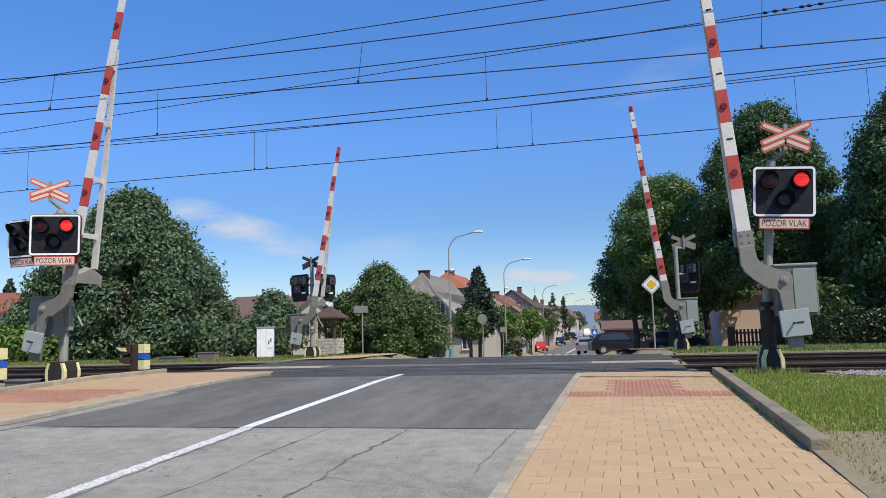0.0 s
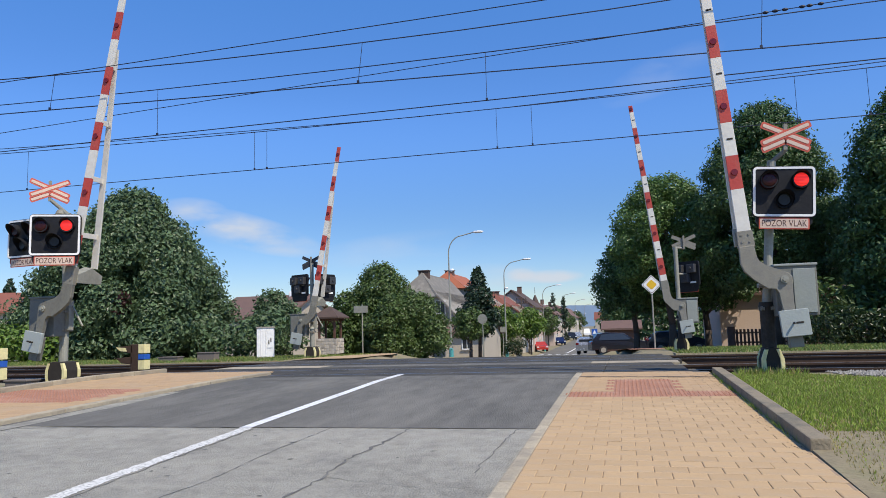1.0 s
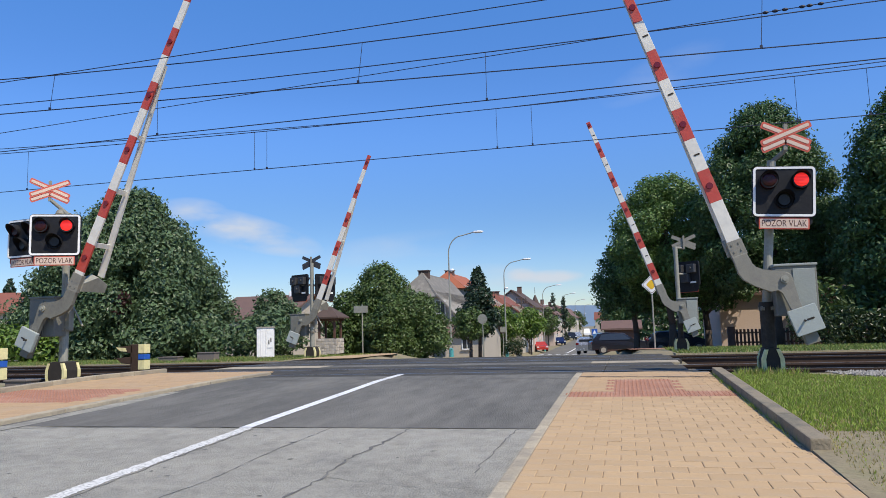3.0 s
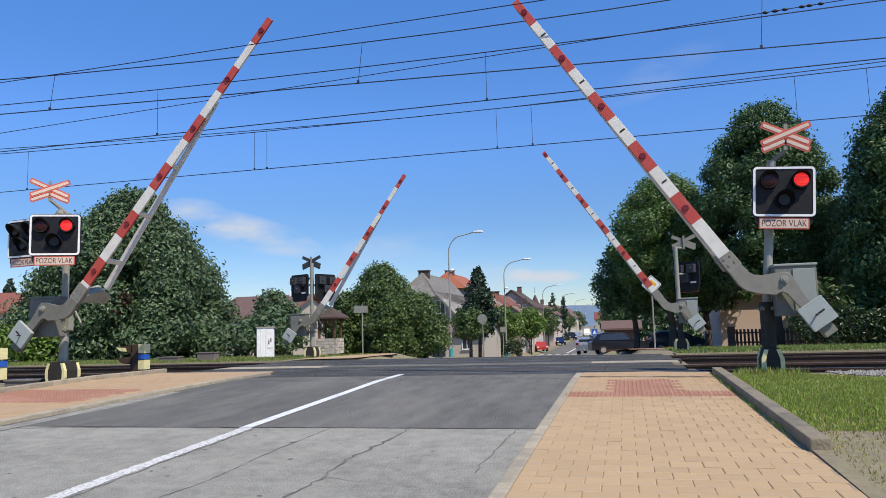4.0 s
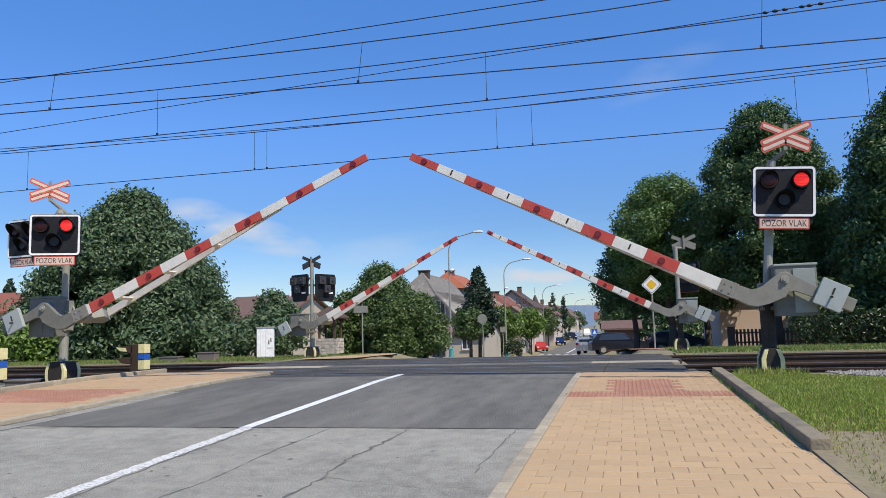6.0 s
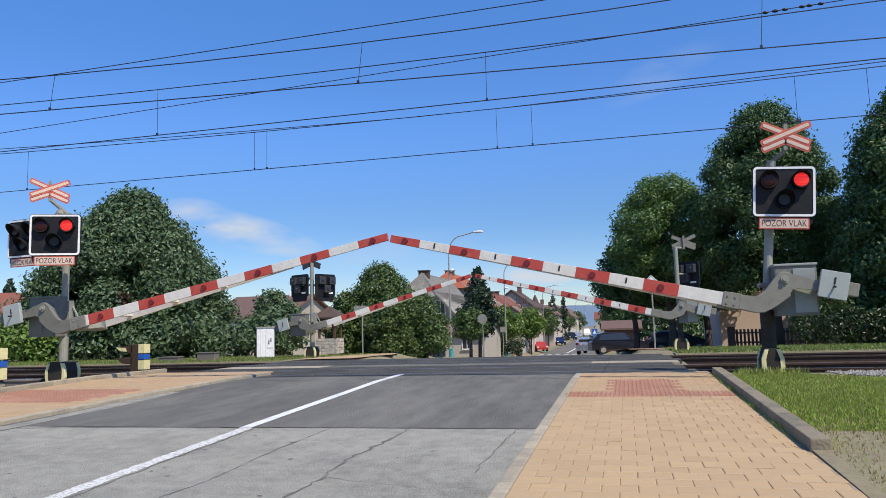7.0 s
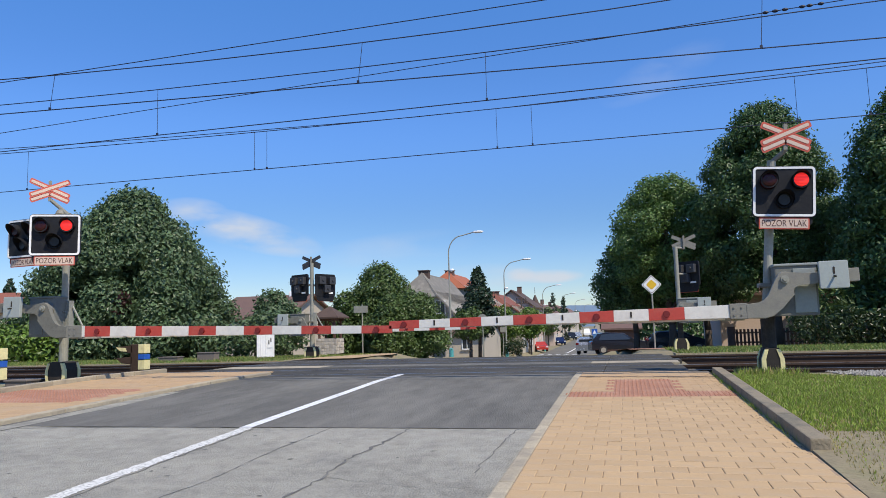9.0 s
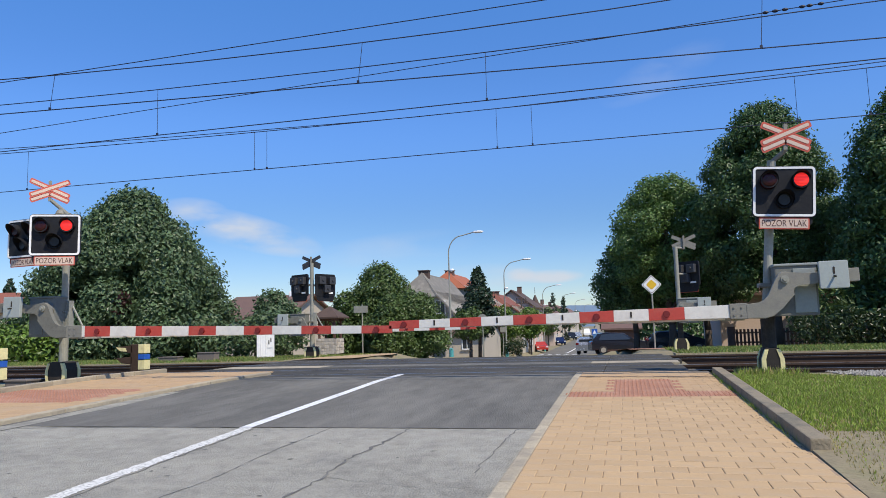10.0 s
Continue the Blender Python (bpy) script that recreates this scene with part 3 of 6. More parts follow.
def build_cross(root, m, back):
    cross = new("warning_cross")
    cross.parent, cross.matrix_basis = root, m @ Matrix.Scale(0.9, 4)
    cross["label"] = "back of a warning cross, weathered grey, one copy darkened for shade" if back else "red and cream double warning cross"
    # "dark" paints the back black for the shade on it
    rear = BOX_BLACK if back == "dark" else CAST
    for n, (cz, a0) in enumerate(((0.0, 24), (0.0, -24))):
        bm = bmesh.new()
        slab(bm, rounded(0, 0, 0.80, 0.115, 0.03, 3), "y", -0.012 - n * 0.006, 0.004 - n * 0.006)
        bm.transform(pose(0, 0, cz, 0, a0, 0))
        part("cross_arm", bm, rear if back else CROSS_RED, cross)
        bm = bmesh.new()
        slab(bm, rounded(0, 0, 0.74, 0.055, 0.02, 3), "y", -0.017 - n * 0.006, -0.011 - n * 0.006)
        bm.transform(pose(0, 0, cz, 0, a0, 0))
        part("cross_stripe", bm, rear if back else CROSS_WHITE, cross)
    for sx in (-1, 1):
        bm = bmesh.new()
        slab(bm, rounded(0.19, 0, 0.40, 0.115, 0.03, 3), "y", -0.010, 0.004)
        bm.transform(pose(0, 0, -0.105, 0, 0, 0) @ pose(0, 0, 0, 0, 24, 0))
        bm2 = bmesh.new()
        slab(bm2, rounded(0.19, 0, 0.35, 0.055, 0.02, 3), "y", -0.015, -0.009)
        bm2.transform(pose(0, 0, -0.105, 0, 0, 0) @ pose(0, 0, 0, 0, 24, 0))
        for b in (bm, bm2):
            if sx < 0:
                b.transform(Matrix.Diagonal((-1, 1, 1, 1)))
        part("chevron_arm", bm, rear if back else CROSS_RED, cross)
        part("chevron_stripe", bm2, rear if back else CROSS_WHITE, cross)
    bm = bmesh.new()
    box(bm, (-0.03, 0.0, -0.26), (0.03, 0.05, 0.17), 0.005)
    part("cross_bracket", bm, CAST, cross)
    return cross


def build_signal(root, m, lit, name="signal_head"):
    """A black three-lens panel that faces -y of its own space."""
    sig = new(name)
    sig.parent, sig.matrix_basis = root, m @ Matrix.Scale(0.93, 4)
    sig["label"] = "black signal panel with white rim, red lamps and a plate"
    W, H = 0.90, 0.79
    bm = bmesh.new()
    slab(bm, rounded(0, 0, W, H, 0.07), "y", -0.02, 0.03)
    slab(bm, [(-0.40, -H / 2 + 0.02), (0.40, -H / 2 + 0.02), (0.40, -H / 2 - 0.08), (0.33, -H / 2 - 0.17), (-0.33, -H / 2 - 0.17), (-0.40, -H / 2 - 0.08)], "y", 0.0, 0.02)
    part("backboard", bm, BLACK, sig)
    for u, v in ((-0.225, 0.165), (0.225, 0.165), (0.0, -0.13)):
        bm = bmesh.new()
        box(bm, (u - 0.14, 0.03, v - 0.14), (u + 0.14, 0.17, v + 0.13), 0.02)
        rod(bm, (u, 0.17, v), (u, 0.20, v), 0.05, 0.04, 8)
        part("lamp_housing", bm, BOX_BLACK, sig)
    bm = bmesh.new()
    box(bm, (-0.33, 0.032, -0.30), (-0.12, 0.04, -0.24), 0.003)
    part("type_label", bm, RIM, sig, "small white label")
    bm = bmesh.new()
    ring(bm, rounded(0, 0, W - 0.02, H - 0.02, 0.06), rounded(0, 0, W - 0.09, H - 0.09, 0.03), "y", -0.030, -0.02)
    part("rim", bm, RIM, sig, "white reflective rim")
    for n, (u, v) in enumerate(((-0.225, 0.165), (0.225, 0.165), (0.0, -0.13))):
        bm = bmesh.new()
        seg = 24
        for i in range(seg):          # hood: longer above than below
            a0, a1 = 2 * math.pi * i / seg, 2 * math.pi * (i + 1) / seg
            q = []
            for a in (a0, a1):
                s = math.sin(a)
                q.append((a, 0.05 + 0.15 * max(0.0, (s + 0.35) / 1.35)))
            for r0, flip in ((0.135, 1), (0.128, -1)):
                vs = [bm.verts.new((u + r0 * math.cos(a), y, v + r0 * math.sin(a))) for a, y in ((q[0][0], -0.02), (q[1][0], -0.02), (q[1][0], -0.02 - q[1][1]), (q[0][0], -0.02 - q[0][1]))]
                bm.faces.new(vs[::flip])
        part("lamp_hood", bm, BLACK, sig)
        if n == 2 or not lit:
            bm = bmesh.new()
            rod(bm, (u, -0.05, v), (u, -0.021, v), 0.085, 0.105, 20)
            part("clear_lens" if n == 2 else "red_lens", bm, LENS_CLEAR if n == 2 else LENS_OFF, sig)
            continue
        # a lens disc with a glowing face and a dark face, turned about its upright axis
        bm = bmesh.new()
        for side in (-1, 1):
            rings = []
            for rr, yy in ((0.105, 0.0), (0.09, 0.012), (0.05, 0.02)):
                rings.append([bm.verts.new((rr * math.cos(2 * math.pi * i / 20), side * (yy + 0.002), rr * math.sin(2 * math.pi * i / 20))) for i in range(20)])
            for a, b in zip(rings, rings[1:]):
                for i in range(20):
                    bm.faces.new((a[i], a[(i + 1) % 20], b[(i + 1) % 20], b[i])).material_index = 0 if side < 0 else 1
            bm.faces.new(rings[-1]).material_index = 0 if side < 0 else 1
        g = len(bm.faces)
        rod(bm, (0, -0.0015, 0), (0, 0.0015, 0), 0.125, seg=24)
        for f in list(bm.faces)[g:]:
            f.material_index = 2
        lens = part("red_lens", bm, [LENS_ON, LENS_OFF, BLACK], sig, "round red lamp lens")
        moving_lenses.append((lens, (u, -0.125, v), n))
    bm = bmesh.new()
    slab(bm, rounded(0, -0.49, 0.71, 0.175, 0.012, 2), "y", -0.014, -0.002)
    plate = part("warning_plate", bm, CROSS_RED, sig, "cream plate with the words POZOR VLAK")
    return sig, plate


def finish_plate(sig, plate):
    bm = bmesh.new()
    slab(bm, rounded(0, -0.49, 0.675, 0.14, 0.01, 2), "y", -0.018, -0.010)
    part("plate_face", bm, CROSS_WHITE, sig)
    lettering("plate_lettering", "POZOR VLAK", 0.142, pose(0, -0.0195, -0.492, 90, 0, 0) @ Matrix.Diagonal((0.74, 1, 1, 1)), TEXT_DARK, sig)


def build_barrier(x, y, d, near, length, first_white, first_red, stripe, pivot, base_z, post_h, panels, cross_m, lean=0.0, guard=0.2):
    """Post, foot, drive cabinet, boom, signals and cross: one assembly. Own origin at the post's foot."""
    root = thing("crossing_barrier", "grey level-crossing barrier with red-white boom and warning signals on its post", "barrier", pose(x, y, 0.30 if near else 0.25), "four crossing barriers")
    bm = bmesh.new()
    rod(bm, (0, 0, 0.9), (lean * post_h, 0, post_h), 0.062, 0.062, 16)
    part("post", bm, GALV, root)
    bm = bmesh.new()
    rod(bm, (0, 0, 0.28), (0, 0, 0.98), 0.098 if near and d < 0 else 0.078, None, 16)
    rod(bm, (0, 0, 0.93), (0, 0, 1.0), 0.112, 0.095, 16)
    part("pedestal", bm, PEDESTAL if d < 0 else GALV, root)
    bm = bmesh.new()
    box(bm, (-0.11, -0.09, -0.15), (0.11, 0.09, 0.34), 0.02)
    box(bm, (-0.2, -0.2, -0.16), (0.2, 0.2, 0.0), 0.01)
    part("foot", bm, GUARD_BLACK, root)
    for sx in (-1, 1):                # bowed guards with pale yellow edges
        for sy in (-1, 1):
            pts = [(guard - 0.10, 0.33), (guard - 0.05, 0.33), (guard, 0.20), (guard, 0.08), (guard - 0.05, -0.08), (guard - 0.10, -0.08), (guard - 0.055, 0.08), (guard - 0.055, 0.20)]
            bm = bmesh.new()
            slab(bm, [(sx * u, v) for u, v in pts], "y", sy * 0.17 - 0.03, sy * 0.17 + 0.03, 0.004)
            part("guard", bm, GUARD_YELLOW, root, "pale yellow bowed guard")
        bm = bmesh.new()
        slab(bm, [(-guard + 0.06, 0.35), (guard - 0.06, 0.35), (guard - 0.04, 0.20), (guard - 0.045, 0.06), (guard - 0.09, -0.1), (-guard + 0.09, -0.1), (-guard + 0.045, 0.06), (-guard + 0.04, 0.20)], "y", sx * 0.17 - 0.02, sx * 0.17 + 0.02, 0.006)
        part("guard_cover", bm, GUARD_BLACK, root, "dark cover plate of the foot")
        bm = bmesh.new()
        slab(bm, [(sx * u, v) for u, v in [(guard - 0.11, 0.36), (guard - 0.06, 0.34), (guard - 0.02, 0.20), (guard - 0.02, 0.06), (guard - 0.07, -0.1), (guard - 0.11, -0.1)]], "y", -0.14, 0.14)
        part("guard_web", bm, GUARD_BLACK, root)
    out = -d
    pl = Vector(pivot) - Vector((x, y, root.location.z))
    px, pz = pl.x, pl.z
    lo, hi = sorted((px + out * -0.09, px + out * 0.45))
    bm = bmesh.new()
    box(bm, (lo, pl.y + 0.12, pz - 0.50), (hi, pl.y + 0.42, pz + 0.20), 0.015)
    part("drive_cabinet", bm, BOX_DARK, root, "dark grey drive cabinet")
    bm = bmesh.new()
    box(bm, (lo - 0.012, pl.y + 0.10, pz + 0.19), (hi + 0.012, pl.y + 0.44, pz + 0.225), 0.01)
    part("cabinet_lid", bm, BOX_GREY if d < 0 else BOX_DARK, root)
    bm = bmesh.new()
    lo2, hi2 = sorted((px + out * 0.14, px + out * 0.42))
    box(bm, (lo2, pl.y + 0.105, pz - 0.46), (hi2, pl.y + 0.125, pz + 0.15), 0.006)
    part("cabinet_door", bm, BOX_GREY if d < 0 else BOX_DARK, root)
    bm = bmesh.new()
    rod(bm, (px, pl.y - 0.02, pz), (px, pl.y + 0.16, pz), 0.075, 0.085, 16)
    part("shaft", bm, CAST, root)
    for zz in (pz - 0.05, pz - 0.38):
        bm = bmesh.new()
        box(bm, (-0.09, -0.09, zz - 0.03), (0.09, 0.12, zz + 0.03), 0.006)
        for sx in (-0.07, 0.07):
            rod(bm, (sx, -0.14, zz), (sx, -0.10, zz), 0.018, seg=6)
        part("clamp", bm, CAST, root)
    arm = build_arm(root, d, pl, length, first_white, first_red, stripe, base_z - root.location.z)
    moving_arms.append((arm, d, pl))
    made = []
    for m, lit in panels:
        sig, plate = build_signal(root, m, lit)
        finish_plate(sig, plate)
        made.append(sig)
        bm = bmesh.new()
        c = m.translation
        rod(bm, (lean * c.z, 0, c.z), (c.x * 0.9, c.y * 0.8, c.z), 0.032, seg=8)
        part("signal_bracket", bm, CAST, root)
    # far left cross takes the back with shade put into its colour
    build_cross(root, cross_m, "" if near else ("dark" if d > 0 else "pale"))
    bm = bmesh.new()
    c = cross_m.translation
    rod(bm, (lean * post_h, 0, post_h - 0.02), (c.x, c.y + 0.04, c.z - 0.22), 0.035, seg=8)
    part("cross_stem", bm, CAST, root)
    if d > 0:
        bm = bmesh.new()
        box(bm, (0.05, -0.06, 0.92), (0.15, 0.06, 1.46), 0.008)
        rod(bm, (0.15, 0.02, 1.36), (0.36, 0.04, 0.99), 0.02, seg=6)
        part("stay_bracket", bm, GALV, root, "pale steel stay on the post")
    if near and d > 0:
        bm = bmesh.new()
        rod(bm, (-0.12, -0.05, post_h - 0.02), (-0.12, -0.05, post_h + 0.06), 0.09, 0.05, 14)
        rod(bm, (-0.12, -0.05, post_h + 0.06), (-0.12, -0.05, post_h + 0.10), 0.03, seg=8)
        box(bm, (-0.14, -0.07, post_h - 0.05), (0.03, 0.03, post_h - 0.02))
        part("warning_bell", bm, CAST, root, "grey bell on the post's top")
    return root


build_barrier(1.97, 11.2, -1, True, 5.72, 0.735, 1.335, 0.487, (2.14, 10.75, 1.59), 1.18, 3.05,
              [(pose(0.31, -0.20, 2.55, 0, 4, 0), True)], pose(0.41, -0.14, 3.40, 0, 4, 0), 0.072, 0.15)
build_barrier(-10.0, 11.2, 1, True, 6.50, 0.82, 0.88, 0.512, (-10.02, 10.75, 1.61), 1.20, 3.1,
              [(pose(0.38, -0.70, 2.58, 0, 0, 25), True), (pose(-0.98, 0.02, 2.68, 0, 0, -8), False)], pose(-0.32, -0.10, 3.57, 0, 0, 40), 0.0, 0.21)
build_barrier(1.52, 22.0, -1, False, 6.05, 0.78, 0.95, 0.49, (1.57, 21.6, 1.52), 1.17, 3.0,
              [(pose(0.30, 0.2, 2.20, 0, 0, 140), False)], pose(0.25, 0.1, 3.17, 0, 0, 178))
build_barrier(-9.98, 22.0, 1, False, 5.78, 0.85, 1.36, 0.49, (-10.18, 21.6, 1.46), 1.12, 3.1,
              [(pose(-0.52, 0.2, 2.38, 0, 0, 155), False), (pose(0.36, 0.25, 2.36, 0, 0, 244), False)], pose(-0.06, 0.1, 3.17, 0, 0, 178))


# ---- kerbs and pavements ----
def kerb_row(name, label, xin, xout, y0, y1, top, material, step=1.0, depth=0.25, follow=0.0):
    k = thing(name, label, "kerb", kind="structure")
    ys = spread(y0, y1, step)
    for a, b in zip(ys, ys[1:]):
        za, zb = prof(a), prof(b)
        bm = bmesh.new()
        box(bm, (xin, a + 0.004, -depth), (xout, b - 0.004, top), 0.012)
        for v in bm.verts:
            v.co.z += za + (zb - za) * (v.co.y - a) / (b - a)
        part("kerb_stone", bm, material, k)


def paving(name, label, x0, x1, y0, y1, lift=0.02):
    base = thing(name, label, "pavement", kind="structure")
    sheet("joint_bed", lambda y: (x0, x1), spread(y0, y1, 0.6), lift - 0.0035, JOINT, parent=base, kind="")
    return base


kerb_row("kerb_road_east", "flush pale concrete kerb between road and pavement", ROAD_R - 0.02, ROAD_R + 0.075, -20, 11.4, 0.022, KERB)
kerb_row("kerb_grass", "raised weathered concrete kerb against the grass", WALK_R, WALK_R + 0.13, 5.32, 10.9, 0.105, KERB_DARK, 1.11)
kerb_row("kerb_road_west", "low pale concrete kerb between road and pavement", ROAD_L - 0.14, ROAD_L, -20, 12.2, 0.05, KERB)
kerb_row("kerb_track_side", "raised concrete kerb between pavement and ballast", WALK_L - 0.12, WALK_L, -20, 12.8, 0.12, KERB)


def numpy_mesh(name, verts, faces, material, parent=None):
    me = bpy.data.meshes.new(name)
    me.from_pydata(verts.tolist(), [], faces.tolist())
    me.materials.append(material)
    ob = new(name, me)
    ob.parent = parent
    return ob


def shoulder_stones():
    rng = np.random.default_rng(6)
    V, F = [], []
    shape = np.array([(1, 0, 0), (-1, 0, 0), (0, 1, 0), (0, -1, 0), (0, 0, 1), (0, 0, -1)], float)
    tri = np.array([(0, 2, 4), (2, 1, 4), (1, 3, 4), (3, 0, 4), (2, 0, 5), (1, 2, 5), (3, 1, 5), (0, 3, 5)])
    for i in range(3000):
        y = rng.uniform(9.85, 11.5)
        x = rng.uniform(2.75 + 0.9 * max(0, 10.5 - y), 9)
        s = rng.uniform(0.018, 0.045)
        p = shape * rng.uniform(0.6, 1.2, (6, 3)) * s
        a = rng.uniform(0, 6.28)
        p = p @ np.array([(math.cos(a), math.sin(a), 0), (-math.sin(a), math.cos(a), 0), (0, 0, 0.8)])
        V.append(p + (x, y, land(x, min(y, 11.45)) + 0.012))
        F.append(tri + 6 * i)
    ob = numpy_mesh("ballast_stones", np.concatenate(V), np.concatenate(F), STONE)
    tagged(ob, "pale crushed stone at the grass edge", "ballast", kind="stuff")


shoulder_stones()

# ---- road markings and seams ----
def road_strip(name, label, pts, width, lift, material, seed=0, ragged=0.0, kind="structure", step=0.12, wear=0.5):
    """A thin painted or sealed strip that follows the road's slope."""
    rng = random.Random(seed)
    bm = bmesh.new()
    prev = None
    fine = []
    for (x0, y0), (x1, y1) in zip(pts, pts[1:]):
        n = max(1, int(math.hypot(x1 - x0, y1 - y0) / step)) if ragged else max(1, int(math.hypot(x1 - x0, y1 - y0) / 1.0))
        fine += [(x0 + (x1 - x0) * i / n, y0 + (y1 - y0) * i / n) for i in range(n)]
    fine.append(pts[-1])
    for i, (x, y) in enumerate(fine):
        a, b = fine[max(0, i - 1)], fine[min(len(fine) - 1, i + 1)]
        t = Vector((b[0] - a[0], b[1] - a[1])).normalized()
        nrm = Vector((-t.y, t.x))
        j = rng.uniform(-ragged, ragged)
        w = width / 2 * (1 + (rng.uniform(-wear, wear * 0.6) if ragged else 0))
        row = [bm.verts.new((x + nrm.x * (j + s * w), y + nrm.y * (j + s * w), (street_z(y) if y > 60 else prof(y)) + lift)) for s in (-1, 1)]
        if prev:
            bm.faces.new((prev[0], prev[1], row[1], row[0]))
        prev = row
    return tagged(part(name, bm, material), label, kind=kind)


road_strip("road_line", "worn broken-edged white centre line", [(-3.30, -28), (-3.335, 3), (-3.49, 6.2)], 0.125, 0.003, PAINT_WORN, 3, 0.004, step=0.025, wear=0.22)
road_strip("road_line", "fresh white centre line", [(-3.50, 6.2), (-3.60, 9), (-3.72, 11.75)], 0.12, 0.008, PAINT_WHITE)
CRACKS = (
    ("wide tarred crack in the old asphalt", ((-1.95, 2.6), (-1.93, 4.4), (-1.98, 5.0), (-1.92, 5.6), (-1.91, 6.3)), 0.024, 0.02),
    ("branch of the tarred crack", ((-1.93, 4.4), (-1.65, 4.3), (-1.23, 4.2), (-0.9, 4.23)), 0.005, 0.010),
    ("long fine crack in the old asphalt", ((-2.72, 2.5), (-2.70, 3.84), (-2.65, 4.25), (-2.69, 5.06), (-2.66, 6.25)), 0.008, 0.008),
    ("crack along the worn centre line", ((-3.22, 2.5), (-3.27, 3.7), (-3.35, 5.0), (-3.40, 6.2)), 0.012, 0.014),
    ("crack along the flush kerb", ((-0.99, 4.6), (-0.98, 5.5), (-0.95, 6.1), (-0.90, 6.5)), 0.009, 0.016),
)
for k, (label, way, wide, shake) in enumerate(CRACKS):
    road_strip("tar_seam", label, way, wide, 0.003, TAR, 4 + k, shake, step=0.07, wear=0.8)
road_strip("tar_seam", "cross joint of the asphalt patch", [(-6.0, 6.12), (-5.2, 6.2), (-3.5, 6.24)], 0.020, 0.007, TAR, 17, 0.006, step=0.05)
road_strip("tar_seam", "fine cross joint of the asphalt patch", [(-3.5, 6.24), (-0.8, 6.28)], 0.008, 0.007, TAR, 18, 0.006, step=0.05)
road_strip("tar_seam", "cross joint before the rails", [(-6.3, 10.75), (-3.5, 10.72), (-0.8, 10.50)], 0.03, 0.007, TAR, 8, 0.006)
road_strip("tar_seam", "dark gap across the pavement before the rails", [(-0.68, 10.50), (0.4, 10.36), (1.12, 10.28)], 0.07, 0.028, GUARD_BLACK, 9, 0.008)
road_strip("road_dust", "pale dust and grit along the kerb", [(-6.24, 3.0), (-6.2, 5.0), (-6.14, 6.2), (-6.18, 7.5), (-6.29, 9.2)], 0.24, 0.006, DUST, 21, 0.012, step=0.3, wear=0.2)


def tar_spots():
    """Small dark patches where the old surface has broken out."""
    rng = random.Random(31)
    bm = bmesh.new()
    for i in range(28):
        x, y = rng.uniform(-5.8, -1.0), rng.uniform(3.2, 6.0)
        a, b = rng.uniform(0.008, 0.03), rng.uniform(0.006, 0.016)
        ring_v = []
        for k in range(8):
            t, j = k * math.pi / 4, rng.uniform(0.6, 1.2)
            yy = y + b * j * math.sin(t)
            ring_v.append(bm.verts.new((x + a * j * math.cos(t), yy, prof(yy) + 0.0035)))
        bm.faces.new(ring_v)
    tagged(part("tar_spots", bm, TAR), "small dark broken spots in the old asphalt", kind="stuff")


tar_spots()
for k in range(5):
    x = -11.1 + k * 1.12
    road_strip("zebra_bar", "white bar of a pedestrian crossing", [(x, 93.5), (x, 97.5)], 0.6, 0.02, PAINT_WHITE)
road_strip("road_line", "white centre line of the street", [(-8.1, 101), (-8.1, 330)], 0.24, 0.02, PAINT_WHITE)
road_strip("street_footway", "reddish paved footway across the tracks", [(-14.2, 43), (-11.9, 34), (-9.9, 28), (-8.8, 24), (-8.3, 18.9)], 1.8, 0.02, PAVER)
road_strip("street_footway", "reddish paved footway beside the street", [(1.0, 25.5), (0.5, 33), (-0.9, 46), (-1.6, 60)], 1.8, 0.012, PAVER_RED)

# ---- overhead line ----


def sagging(x0, x1, f, n):
    return [f(x0 + (x1 - x0) * i / n) for i in range(n + 1)]


def overhead(label, y_of, z_contact, z_mess, x_drops, drop_lean=0.0, double=False):
    """A contact wire, the messenger wire above it and the droppers between them."""
    line = thing("overhead_line", label, "overhead wire", kind="", group="overhead lines")
    bm = bmesh.new()
    tube(bm, sagging(-60, 60, lambda x: (x, y_of(x), z_contact(x)), 24), 0.0105, 6)
    part("contact_wire", bm, WIRE, line)
    bm = bmesh.new()
    tube(bm, sagging(-60, 60, lambda x: (x, y_of(x), z_mess(x)), 48), 0.0105, 6)
    part("messenger_wire", bm, WIRE, line)
    if double:
        bm = bmesh.new()
        tube(bm, sagging(-60, 60, lambda x: (x, y_of(x) + 0.05, z_mess(x) + 0.012 * abs(x + 4)), 48), 0.010, 6)
        part("messenger_wire", bm, WIRE, line)
    for x in x_drops:
        bm = bmesh.new()
        rod(bm, (x, y_of(x), z_contact(x)), (x + drop_lean, y_of(x), z_mess(x + drop_lean)), 0.0055, seg=5)
        box(bm, (x - 0.02, y_of(x) - 0.015, z_contact(x) - 0.005), (x + 0.02, y_of(x) + 0.015, z_contact(x) + 0.05))
        part("dropper", bm, WIRE, line)
    return line


overhead("dark contact and messenger wires over the far track", lambda x: 17.0, lambda x: 5.38 + 0.001 * abs(x), lambda x: 6.38 + 0.0008 * (x + 3) ** 2, (-26, -16.6, -9.33, -8.97, -2.8, -1.94, 3.93, 5.38, 14), 0.0, True)
overhead("dark contact and messenger wires over the near track", lambda x: 13.3, lambda x: 5.40, lambda x: 6.36 + 0.0012 * (x + 2.5) ** 2, (-18.5, -9.63, -2.36, 6.5, 15))
